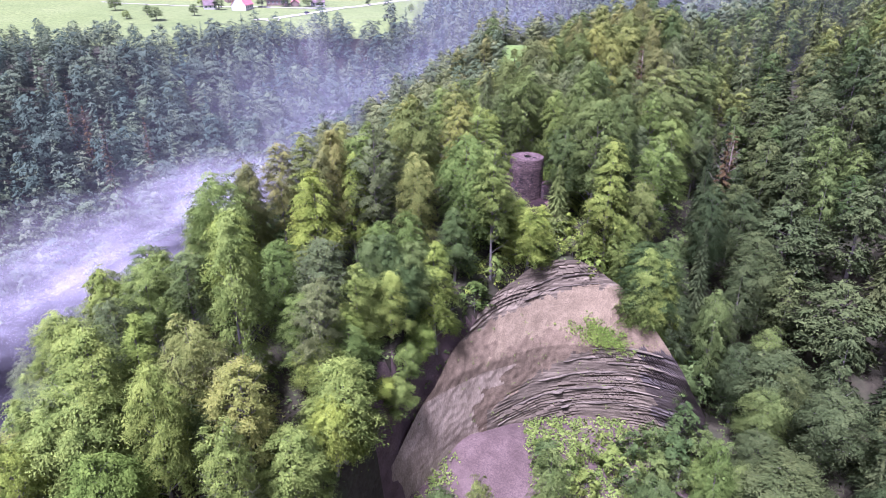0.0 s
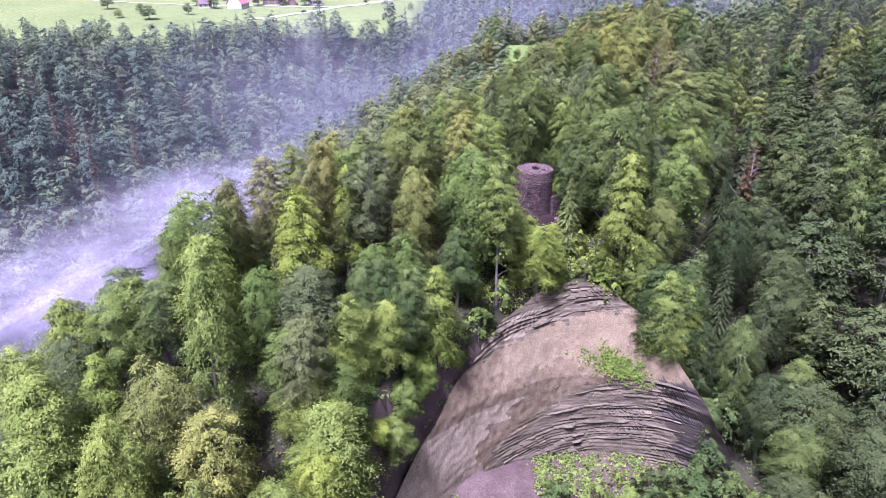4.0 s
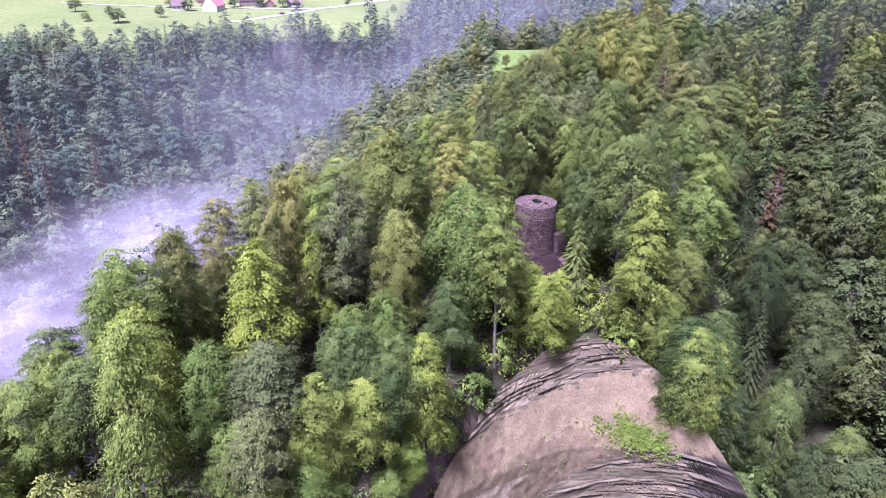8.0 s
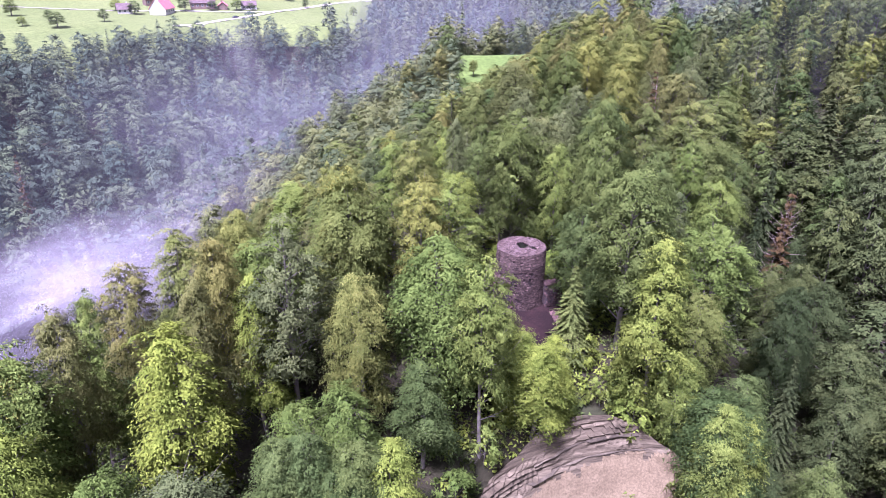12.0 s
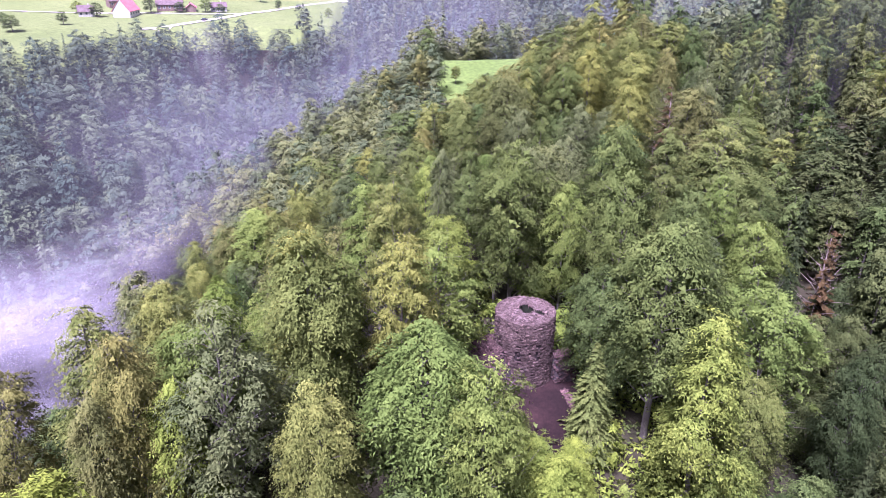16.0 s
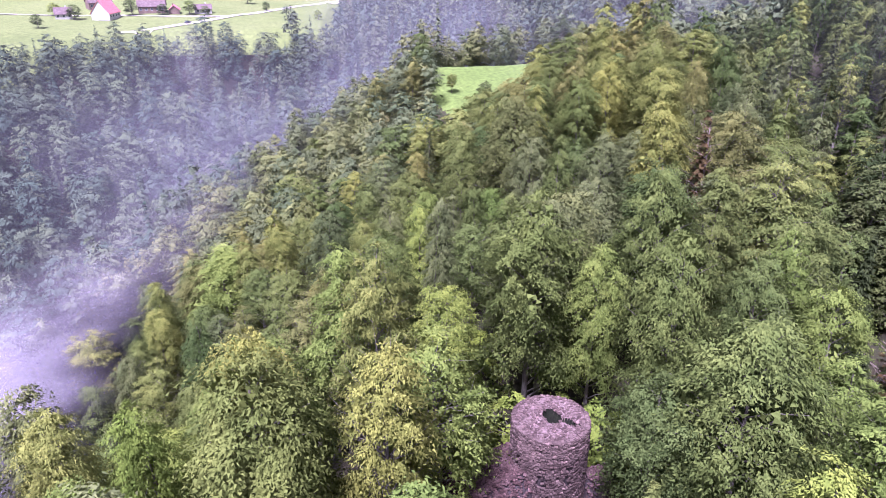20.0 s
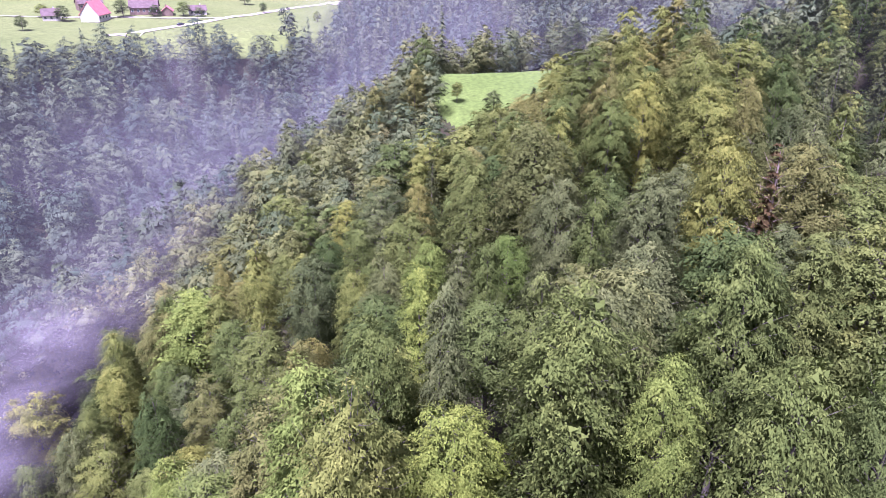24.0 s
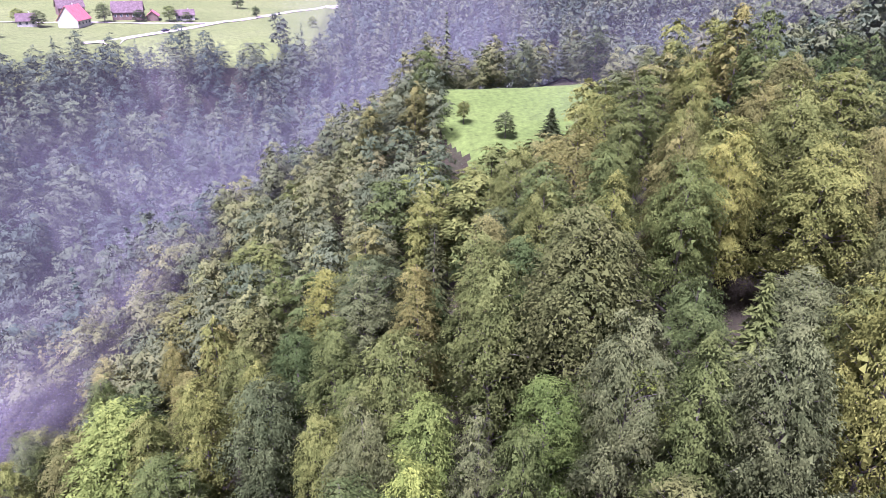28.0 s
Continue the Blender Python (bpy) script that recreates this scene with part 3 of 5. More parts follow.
plant("slim", 42.0, 117.9, 8.2, 9.0, "deep")
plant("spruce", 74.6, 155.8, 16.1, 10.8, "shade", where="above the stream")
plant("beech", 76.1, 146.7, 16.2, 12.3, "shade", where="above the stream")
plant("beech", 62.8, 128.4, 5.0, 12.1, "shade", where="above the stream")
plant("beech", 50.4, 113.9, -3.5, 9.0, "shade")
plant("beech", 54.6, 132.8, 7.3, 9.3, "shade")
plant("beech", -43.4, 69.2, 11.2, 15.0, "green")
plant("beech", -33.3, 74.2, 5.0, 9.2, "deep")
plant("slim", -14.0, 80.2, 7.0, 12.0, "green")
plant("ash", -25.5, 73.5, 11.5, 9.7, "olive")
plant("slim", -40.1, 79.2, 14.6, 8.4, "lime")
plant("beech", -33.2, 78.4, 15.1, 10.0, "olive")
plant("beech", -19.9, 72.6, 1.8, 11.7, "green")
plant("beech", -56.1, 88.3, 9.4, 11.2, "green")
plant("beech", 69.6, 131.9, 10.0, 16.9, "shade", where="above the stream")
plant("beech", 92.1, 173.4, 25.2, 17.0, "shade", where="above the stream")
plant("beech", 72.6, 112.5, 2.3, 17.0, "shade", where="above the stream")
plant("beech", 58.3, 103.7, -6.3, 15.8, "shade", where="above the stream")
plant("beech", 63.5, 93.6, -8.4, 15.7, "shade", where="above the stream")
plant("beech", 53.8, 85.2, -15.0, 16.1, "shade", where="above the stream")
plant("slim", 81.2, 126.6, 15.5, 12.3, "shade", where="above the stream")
plant("beech", 36.5, 113.2, 9.3, 12.6, "deep")
# beside the rock bowl
for x, y, top, wide, tint in ((-7.5, 90.5, -3.0, 7, "green"), (-5.8, 94.5, 1.0, 6.5, "green"), (-10, 87, -3.0, 7, "lime"), (-3.8, 98, 3.0, 6, "lime"), (-12.5, 92, 3.0, 7, "green"), (-14, 90, 9.0, 8, "lime"), (-17, 84, 8.0, 9, "green"), (-11, 95, 10.0, 7, "green"), (-20, 88, 13.0, 9, "green"), (-15, 78, 3.0, 9, "lime")):
    plant("beech", x, y, top, wide, tint)
for x, y, top, wide, tint in ((53, 106, -7.0, 9, "shade"), (55.5, 99, -11.0, 10, "deep"), (52, 92, -15.0, 9, "shade"), (43.0, 106, -11.0, 6, "deep"), (58, 108, -5.0, 9, "deep"), (48, 88, -19.0, 9, "deep"), (60, 101, -8.0, 9, "shade"), (43, 91, -21.0, 7, "green")):
    plant("beech", x, y, top, wide, tint)
plant("dead", 49.5, 180.5, 33.0, 7.0, "rust")
plant("slim", 13.6, 117.0, 16.5, 7.0, "lime")
plant("slim", 18.0, 118.6, 14.5, 6.0, "lime")
plant("beech", 11.5, 121.0, 17.5, 7.0, "green")
plant("slim", 36.0, 113.0, 6.5, 9.5, "deep")
plant("beech", 33.0, 117.5, 12.0, 8.5, "green")
plant("slim", 42.0, 110.8, 0.5, 9.0, "shade")
plant("slim", -9.0, 100.0, 17.0, 8.5, "deep")
plant("slim", -5.5, 104.5, 19.0, 8.5, "green")
plant("beech", -13.0, 93.0, 15.0, 8.0, "green")
plant("slim", 2.0, 110.5, 17.0, 8.0, "deep")
plant("slim", -13.5, 86.0, 9.0, 8.0, "green")
plant("slim", -8.0, 95.5, 12.5, 7.5, "green")
plant("beech", -6.0, 98.5, 14.0, 7.5, "deep")
plant("slim", 36.0, 110.8, 9.5, 9.5, "green")
plant("slim", 39.3, 111.4, 7.5, 8.5, "green")
plant("beech", -9.5, 103.5, 17.5, 8.0, "green")
plant("slim", 60.5, 147.0, 8.5, 8.0, "shade", where="above the stream")
plant("beech", 64.5, 146.0, 9.0, 9.0, "shade", where="above the stream")
plant("beech", 66.0, 152.0, 11.5, 8.5, "shade", where="above the stream")
plant("spruce", 59.0, 152.0, 11.0, 6.0, "spruce", where="above the stream")
plant("beech", 64.0, 125.0, 2.0, 10.5, "shade", where="above the stream")
plant("beech", 66.5, 119.5, 1.0, 10.0, "shade", where="above the stream")
plant("slim", 24.0, 187.0, 19.5, 7.0, "deep")
plant("beech", 20.5, 185.5, 21.0, 7.5, "green")
plant("slim", 28.5, 185.0, 21.5, 7.0, "lime")
plant("beech", 84.5, 183.0, 14.0, 9.5, "shade", where="above the stream")
plant("spruce", 80.5, 186.0, 15.0, 8.0, "spruce", where="above the stream")
plant("beech", 88.0, 180.5, 16.0, 9.5, "shade", where="above the stream")
plant("slim", 82.0, 177.0, 13.0, 9.0, "shade", where="above the stream")
# bare stems on the far bank
plant("dead", -137.0, 256.0, 6.0, 8.0, "rust", where="on the far bank")
plant("dead", -129.0, 250.0, 2.0, 8.0, "rust", where="on the far bank")
plant("dead", -120.0, 243.0, -1.0, 8.5, "rust", where="on the far bank")
plant("dead", -113.0, 262.0, -5.0, 8.0, "rust", where="on the far bank")
# in the grass of the saddle
plant("spruce", 56.5, 327.0, 8.8, 6.5, "spruce", where="in the saddle meadow")
plant("beech", 43.8, 327.5, 8.4, 6.5, "blue", where="in the saddle meadow")
plant("ash", 33.5, 338.5, 9.0, 4.5, "moss", where="in the saddle meadow")

# ---- the rest of the near wood ----
rng = np.random.default_rng(5)


def clearing(x, y):
    if math.hypot(x - 15.5, y - 135) < 8.5 or (14.0 < x < 22.5 and 121 < y < 136):
        return True
    if math.hypot(x - 38.5, y - 196) < 7.5:
        return True
    if math.hypot(x - 11.5, y - 140) < 6 or (-11 < x < 4 and 80 < y < 90):
        return True
    if -6 < x < 49 and 80 < y < float(face_y(x, float(rim_z(x)))) + 1.0:
        return True
    return bool(in_meadow(x, y))


def glade_top(x, y):
    """South of the saddle meadow the wood stays low, so that the grass opens to the valley."""
    run = y - 139.5
    return np.where((y > 212) & ((x - 7) > (0.10 + 0.035 * np.sin(y * 0.37) + 0.02 * np.sin(y * 1.1)) * run) & ((x - 7) < (0.31 + 0.04 * np.sin(y * 0.29 + 1)) * run), 54.2 - 0.285 * np.hypot(x - 7, run), 999.0)


def in_sight(x, y):
    return abs(x - 0.05 * y) < 0.66 * y + 14


def free(x, y, gap):
    return all((x - a) ** 2 + (y - b) ** 2 > (gap + 0.35 * r) ** 2 for a, b, r in planted)


for gy_ in np.arange(58, 320, 6.8):
    for gx_ in np.arange(-80, 168, 6.8):
        x, y = gx_ + rng.uniform(-3, 3), gy_ + rng.uniform(-3, 3)
        pick, u1, u2 = rng.uniform(0, 1, 3)
        z = ground_z(x, y)
        if clearing(x, y) or not in_sight(x, y) or not free(x, y, 3.9) or z < -46 or (y > 255 + 0.4 * x and x < 95):
            continue
        east = x > np.interp(y, [60, 130, 200], [43, 48, 70])
        where = "above the stream" if east else "on the wooded ridge"
        if east:
            form = "spruce" if pick < 0.14 else "slim" if pick < 0.34 else "beech"
            # low by the stream most trees take the shade-darkened leaves
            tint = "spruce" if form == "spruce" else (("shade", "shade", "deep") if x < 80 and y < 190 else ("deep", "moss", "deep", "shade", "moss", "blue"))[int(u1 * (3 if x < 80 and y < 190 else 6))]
        else:
            form = "spruce" if pick < 0.05 and y > 190 else "ash" if pick < 0.2 else "slim" if pick < 0.42 else "droop" if pick < 0.55 and y > 150 else "beech"
            near = ("green", "green", "lime", "olive", "deep", "green", "deep", "blue")
            north = ("moss", "moss", "deep", "olive", "moss", "brown", "deep", "blue")
            tint = "spruce" if form == "spruce" else (near if y < 153 else north)[int(u1 * 8)]
        tall = min((16 + 10 * u2) * (0.9 if y > 150 and x < 20 else 1), glade_top(x, y) - z)
        if tall > 5:
            plant(form, x, y, tall=tall, wide=min(rng.uniform(7.0, 11.0), tall * 0.55) * (0.7 if form == "spruce" else 1), tint=tint, where=where)


# ---- the far woods ----
def far_wood(name, label, spots, seed, size, clumps, each, conifers):
    """A distant wood as one body: many small trees out of a dozen shapes."""
    rng = np.random.default_rng(seed)
    forms = []
    for k in range(10):
        if k < conifers:
            v, f, nrm = spruce_crown(rng, 21, 1.5, 4.2, 16, 9, size * 0.95)
        else:
            v, f, nrm, _ = broad_crown(rng, 20, 2.5, 5.6, clumps, each, size, 0.3, 0.5, 11.6)
        # the crown is shaded as one rounded body, its single sprays only a little
        bulk = unit((v - np.array([0, 0, 8.0])) / np.array([5.0, 5.0, 9.0]) + np.array([0, 0, 0.15]))
        nrm = unit(0.8 * bulk + 0.4 * nrm)
        forms.append((v, f, nrm))
    vs, fs, ns, tone, k = [], [], [], [], 0
    for x, y, z in spots:
        v, f, nrm = forms[rng.integers(0, 10)]
        a, s = rng.uniform(0, 6.28), rng.uniform(0.7, 1.1) * (1.0 if "flank" in name else 1.25) * min(1, max(0.5, 0.8 + (float(plateau_gap(x, y)) - 12) / 90))
        c, d = math.cos(a), math.sin(a)
        vs.append(np.stack([(v[:, 0] * c - v[:, 1] * d) * s + x, (v[:, 0] * d + v[:, 1] * c) * s + y, v[:, 2] * s * rng.uniform(0.9, 1.15) + z - 0.5], 1).astype(np.float32))
        ns.append(np.stack([nrm[:, 0] * c - nrm[:, 1] * d, nrm[:, 0] * d + nrm[:, 1] * c, nrm[:, 2]], 1).astype(np.float32))
        fs.append(f + k)
        tone.append(np.full(len(f), rng.uniform(0, 1), np.float32))
        k += len(v)
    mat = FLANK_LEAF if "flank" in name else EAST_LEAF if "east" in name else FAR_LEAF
    me = mesh_of(name, np.concatenate(vs), np.concatenate(fs), (mat,), None, True, np.concatenate(ns))
    at = me.attributes.new("tone", "FLOAT", "FACE")
    at.data.foreach_set("value", np.concatenate(tone))
    return tagged(new(name, me), label, "forest", kind="stuff")


def spots_in(x0, x1, y0, y1, step, test, seed):
    rng = np.random.default_rng(seed)
    px, py = np.meshgrid(np.arange(x0, x1, step), np.arange(y0, y1, step))
    px = px.ravel() + rng.uniform(-0.42, 0.42, px.size) * step
    py = py.ravel() + rng.uniform(-0.42, 0.42, py.size) * step
    ok = test(px, py) & (np.hypot(px - 78, py - 402) > 11) & (np.abs(px - 0.05 * py) < 0.68 * py + 25) & ~in_meadow(px, py) & ((plateau_gap(px, py) > 11) | wooded_brow(px, py))
    px, py = px[ok], py[ok]
    pz = land(px, py)
    ok = pz + 22 < np.where(py < 330, glade_top(px, py), 999)
    return np.stack([px, py, pz], 1)[ok]


def axis_x(y):
    """The line of the western gorge."""
    return np.interp(y, [60, 130, 250, 330, 430, 520], [-95, -105, -85, -40, 10, 40])


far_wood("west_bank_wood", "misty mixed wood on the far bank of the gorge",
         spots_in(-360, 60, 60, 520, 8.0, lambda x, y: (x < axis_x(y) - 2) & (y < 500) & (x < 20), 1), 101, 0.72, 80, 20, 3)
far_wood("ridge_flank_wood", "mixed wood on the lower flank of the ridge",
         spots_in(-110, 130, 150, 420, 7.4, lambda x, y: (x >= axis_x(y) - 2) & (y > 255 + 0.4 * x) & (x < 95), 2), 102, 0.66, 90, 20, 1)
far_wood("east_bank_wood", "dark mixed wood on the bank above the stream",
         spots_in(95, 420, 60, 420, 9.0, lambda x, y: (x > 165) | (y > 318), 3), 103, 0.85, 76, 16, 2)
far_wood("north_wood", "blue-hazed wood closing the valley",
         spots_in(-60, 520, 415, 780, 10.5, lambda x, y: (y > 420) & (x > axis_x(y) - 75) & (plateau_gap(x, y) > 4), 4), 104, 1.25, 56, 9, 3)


# ---- the rock bowl ----
def part(name, me, mat, parent, label=""):
    o = new(name, me)
    if mat and not me.materials:
        me.materials.append(mat)
    o.parent = parent
    return tagged(o, label) if label else o


def wob(x, y, z, f):
    return noise.noise(Vector((x * f, y * f, z * f)))


SAND = soil_like("pale_weathered_sand", (0.135, 0.102, 0.058), (0.178, 0.136, 0.079), (0.22, 0.17, 0.10), 0.35, 4, 0.06)
RUBBLE = soil_like("brown_slope_rubble", (0.092, 0.067, 0.038), (0.14, 0.104, 0.061), (0.195, 0.147, 0.088), 0.9, 6, 0.12)
STRATA = soil_like("bedded_grey_brown_rock", (0.034, 0.026, 0.017), (0.105, 0.084, 0.053), (0.22, 0.18, 0.118), 0.7, 3.0, 0.15, squash=(0.2, 0.2, 3.6))
WASHED = soil_like("washed_pale_rock", (0.17, 0.133, 0.083), (0.255, 0.205, 0.134), (0.335, 0.275, 0.185), 0.4, 3.4, 0.12, squash=(1.6, 1, 0.6))
LEDGE = soil_like("dark_ledge_rock", (0.055, 0.044, 0.03), (0.115, 0.095, 0.065), (0.22, 0.183, 0.126), 0.4, 3, 0.15, squash=(0.4, 0.4, 2.5))
# darker, less rough bedded rock for the low east end of the bowl
EAST_ROCK = soil_like("dark_east_rock", (0.02, 0.015, 0.011), (0.038, 0.03, 0.022), (0.085, 0.066, 0.05), 0.6, 3.0, 0.15, 0.6, squash=(0.2, 0.2, 3.6))


def bed_dip(x):
    """Beds sag to both sides of the bowl."""
    return 0.10 * (x - 27) - 0.004 * (x - 27) ** 2


def cliff_y(x, z):
    zz = z - bed_dip(x)
    y = float(face_y(x, z)) - 0.6
    low = min(1, max(0, (-8.5 - max(0, 31 - x) * 0.27 - zz) / 2.5)) * min(1, max(0, (x - 6) / 8))
    high = min(1, max(0, (zz - 0.2) / 0.8))
    saw = (zz * 0.45 + 0.9 * wob(x, 0, zz * 2, 0.09)) % 1.0
    fine = (zz * 1.5 + 1.2 * wob(x, 3, zz * 2, 0.12)) % 1.0
    y += (low + high) * (0.5 * (saw - 0.6) + 0.45 * (fine - 0.5)) * -min(1.5, max(0.08, 0.5 + 1.9 * wob(x, 9, zz * 2.5, 0.14)))
    bare = 1 - low - high
    y += bare * (0.7 * wob(x, 1, z, 0.13) + 0.16 * abs(wob(x, 2, z * 0.5, 0.55)))
    return y + 0.12 * wob(x, y, z, 0.9)


us = np.linspace(-9, 46, 180)
vs = np.linspace(0, 1, 120)
co = np.zeros((len(vs), len(us), 3))
for i, x in enumerate(us):
    z0, z1 = -30.0, float(rim_z(x)) + 0.9 + 0.7 * wob(x, 0, 0, 0.35)
    for j, v in enumerate(vs):
        z = z0 + (z1 - z0) * v
        co[j, i] = (x, cliff_y(x, z), z)
faces = grid_faces(len(us), len(vs))
mid = co.reshape(-1, 3)[faces].mean(1)
index = np.zeros(len(faces), int)
for k, (x, y, z) in enumerate(mid):
    zz = z - bed_dip(x) + 1.1 * wob(x, y, z, 0.25) + 1.3 * wob(x, y, z, 0.9)
    tongue = -6.2 - 0.16 * (x - 20) + 1.2 * wob(x, 7, z, 0.2)
    if zz > 0.3:
        index[k] = 2
    elif zz > tongue - (0.14 * (18 - x) if x < 18 else 0) and 9 + 4 * wob(x, 4, z, 0.4) < x < 31.5 + 2.5 * wob(x, 4, z, 0.5):
        index[k] = 0
    elif x < 9 + 1.3 * (z + 14) * 0.35 + 4 * wob(x, 5, z, 0.2) + 3 * wob(x, 8, z, 0.7) and z < -11:
        index[k] = 3
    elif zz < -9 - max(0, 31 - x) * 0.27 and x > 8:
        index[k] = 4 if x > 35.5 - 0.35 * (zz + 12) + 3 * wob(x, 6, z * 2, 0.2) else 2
    else:
        index[k] = 1
cliff = new("cliff", mesh_of("cliff", co.reshape(-1, 3), faces, (SAND, RUBBLE, STRATA, WASHED, EAST_ROCK), index))
tagged(cliff, "eroded rock bowl of pale sand and bedded strata", "cliff", kind="structure")


def ledge(x0, x1, level, thick, jut):
    """One hard bed standing out of the face."""
    n = int((x1 - x0) / 0.6) + 2
    xs = np.linspace(x0, x1, n)
    sec = []
    for i, x in enumerate(xs):
        z = level + bed_dip(x) + 0.35 * wob(x, 0, level, 0.16)
        t = thick * (0.65 + 0.5 * abs(wob(x, 4, level, 0.3))) * min(1, 4 * (i + 0.3) / n, 4 * (n - i - 0.7) / n)
        out = jut * (0.7 + 0.9 * wob(x, 2, level, 0.45))
        y = cliff_y(x, z)
        sec.append([(x, y + 0.8, z + t), (x, y - out * 0.85, z + t * 0.9), (x, y - out, z + t * 0.35), (x, y - out * 0.6, z), (x, y + 0.8, z)])
    v = np.array(sec).reshape(-1, 3)
    a = np.arange(n * 5).reshape(n, 5)
    return mesh_of("rock_ledge", v, np.stack([a[:-1, :-1], a[1:, :-1], a[1:, 1:], a[:-1, 1:]], -1).reshape(-1, 4))


for x0, x1, level, thick, jut in ((15, 28, 2.7, 0.5, 0.7), (13, 30, 1.0, 0.4, 0.6), (27, 39, -9.8, 0.5, 0.8), (22, 36, -11.6, 0.5, 0.7), (30, 40, -12.6, 0.6, 0.9),
                                  (17, 36, -14.4, 0.7, 1.0), (28, 39, -15.8, 0.5, 0.8), (13, 39, -17.6, 0.8, 1.1), (10, 24, -19.6, 0.5, 0.8), (22, 38, -20.8, 0.7, 1.0)):
    part("rock_ledge", ledge(x0, x1, level, 0.6 * thick, 0.4 * jut), LEDGE, cliff)

# ---- the keep ----
KEEP_X, KEEP_Y, KEEP_R, KEEP_FOOT, KEEP_TOP = 16.75, 135.6, 3.25, 10.2, 18.4
KEEP_H = KEEP_TOP - KEEP_FOOT
rng = np.random.default_rng(77)


def stone_material(name, low, mid, high):
    m = soil_like(name, low, mid, high, 1.3, 9, 0.03)
    n, l = m.node_tree.nodes, m.node_tree.links
    bsdf = n["Principled BSDF"]
    src = bsdf.inputs["Base Color"].links[0].from_socket
    geo, own = n.new("ShaderNodeNewGeometry"), n.new("ShaderNodeObjectInfo")
    for s in (geo.outputs["Random Per Island"], own.outputs["Random"]):
        r = ramp(n, (0.0, (0.45, 0.43, 0.43)), (0.5, (0.95, 0.95, 0.95)), (0.9, (1.3, 1.28, 1.28)), (1.0, (2.3, 2.25, 2.25)))
        l.new(s, r.inputs[0])
        src = mix(n, l, src, r.outputs[0], 0.8, "MULTIPLY")
    l.new(src, bsdf.inputs["Base Color"])
    return m


STONE = stone_material("purple_grey_rubble_stone", (0.07, 0.046, 0.04), (0.13, 0.09, 0.079), (0.265, 0.193, 0.172))
LOOSE = stone_material("pale_top_stones", (0.115, 0.075, 0.067), (0.18, 0.125, 0.113), (0.28, 0.21, 0.19))
FALLEN = stone_material("fallen_purple_stones", (0.05, 0.027, 0.025), (0.085, 0.050, 0.046), (0.14, 0.092, 0.086))
MORTAR = soil_like("dark_mortar_joints", (0.022, 0.017, 0.017), (0.04, 0.03, 0.03), (0.07, 0.055, 0.055), 1.5, 8, 0.05)
# the cap, like the loose top stones, is paler than the wall stones
CAP = soil_like("pale_rubble_cap", (0.12, 0.078, 0.075), (0.17, 0.118, 0.113), (0.24, 0.178, 0.17), 0.9, 6, 0.08)


def block(rng, w, d, h):
    """The corners of one roughly squared stone, w wide, d deep, h high, about its middle."""
    c = np.array([(sx * w / 2, sy * d / 2, sz * h / 2) for sz in (-1, 1) for sx, sy in ((-1, -1), (1, -1), (1, 1), (-1, 1))])
    return c * (1 + rng.uniform(-0.16, 0.06, (8, 1))) + rng.normal(0, 0.012, (8, 3))


BOX = np.array([(0, 3, 2, 1), (4, 5, 6, 7), (0, 1, 5, 4), (1, 2, 6, 5), (2, 3, 7, 6), (3, 0, 4, 7)])


def stones_mesh(name, spots, rng):
    """Stones at (matrix, w, d, h), joined."""
    pieces = []
    for m, w, d, h in spots:
        c = block(rng, w, d, h)
        a = np.array(m)
        pieces.append((c @ a[:3, :3].T + a[:3, 3], BOX))
    return mesh_of(name, *joined(pieces))


keep = new("keep_tower")
keep.location = (KEEP_X, KEEP_Y, KEEP_FOOT)
tagged(keep, "ruined round keep of purple-grey rubble masonry with flat top", "tower")
part("core", mesh_of("core", *tube([(0, 0, -0.6), (0, 0, 4), (0, 0, KEEP_H - 0.05)], [KEEP_R - 0.16] * 3, 48)), MORTAR, keep, "dark mortar core")
courses = []
z = -0.4
while z < KEEP_H - 0.08:
    h = rng.uniform(0.13, 0.20)
    a = rng.uniform(0, 1)
    end = a + 2 * math.pi
    while a < end - 0.04:
        w = min(rng.uniform(0.17, 0.40), (end - a) * KEEP_R)
        mid_a = a + w / 2 / KEEP_R
        a += w / KEEP_R
        slot = math.sin(mid_a * 9 + 0.7) > 0.55 and 0.42 < z / KEEP_H < 0.68 and rng.uniform() < 0.55
        doorway = abs((mid_a + 2.18 + math.pi) % (2 * math.pi) - math.pi) < 0.075 and 0.1 < z < 1.8
        if doorway or slot or rng.uniform() < 0.05:
            continue
        r = KEEP_R - 0.10 + rng.uniform(-0.05, 0.06)
        m = Matrix.Translation((r * math.cos(mid_a), r * math.sin(mid_a), z + h / 2)) @ Matrix.Rotation(mid_a + math.pi / 2, 4, "Z")
        courses.append((m, w * 0.82, 0.34, h * 0.74, mid_a, z))
    z += h
front = [c for c in courses if -2.75 < ((c[4] + math.pi) % (2 * math.pi)) - math.pi < -0.5]
front = sorted(front, key=lambda c: -c[5])[:300]
chosen = {id(c) for c in front}
masonry = part("masonry", stones_mesh("masonry", [c[:4] for c in courses if id(c) not in chosen], rng), STONE, keep)
tagged(masonry, kind="stuff")
kinds = [mesh_of("stone", block(rng, 1, 1, 1), BOX, (STONE,)) for _ in range(6)]
for k, (m, w, d, h, _, _) in enumerate(front):
    o = new("stone", kinds[k % 6])
    o.parent = keep
    o.matrix_basis = m @ Matrix.Diagonal((w, d, h, 1))
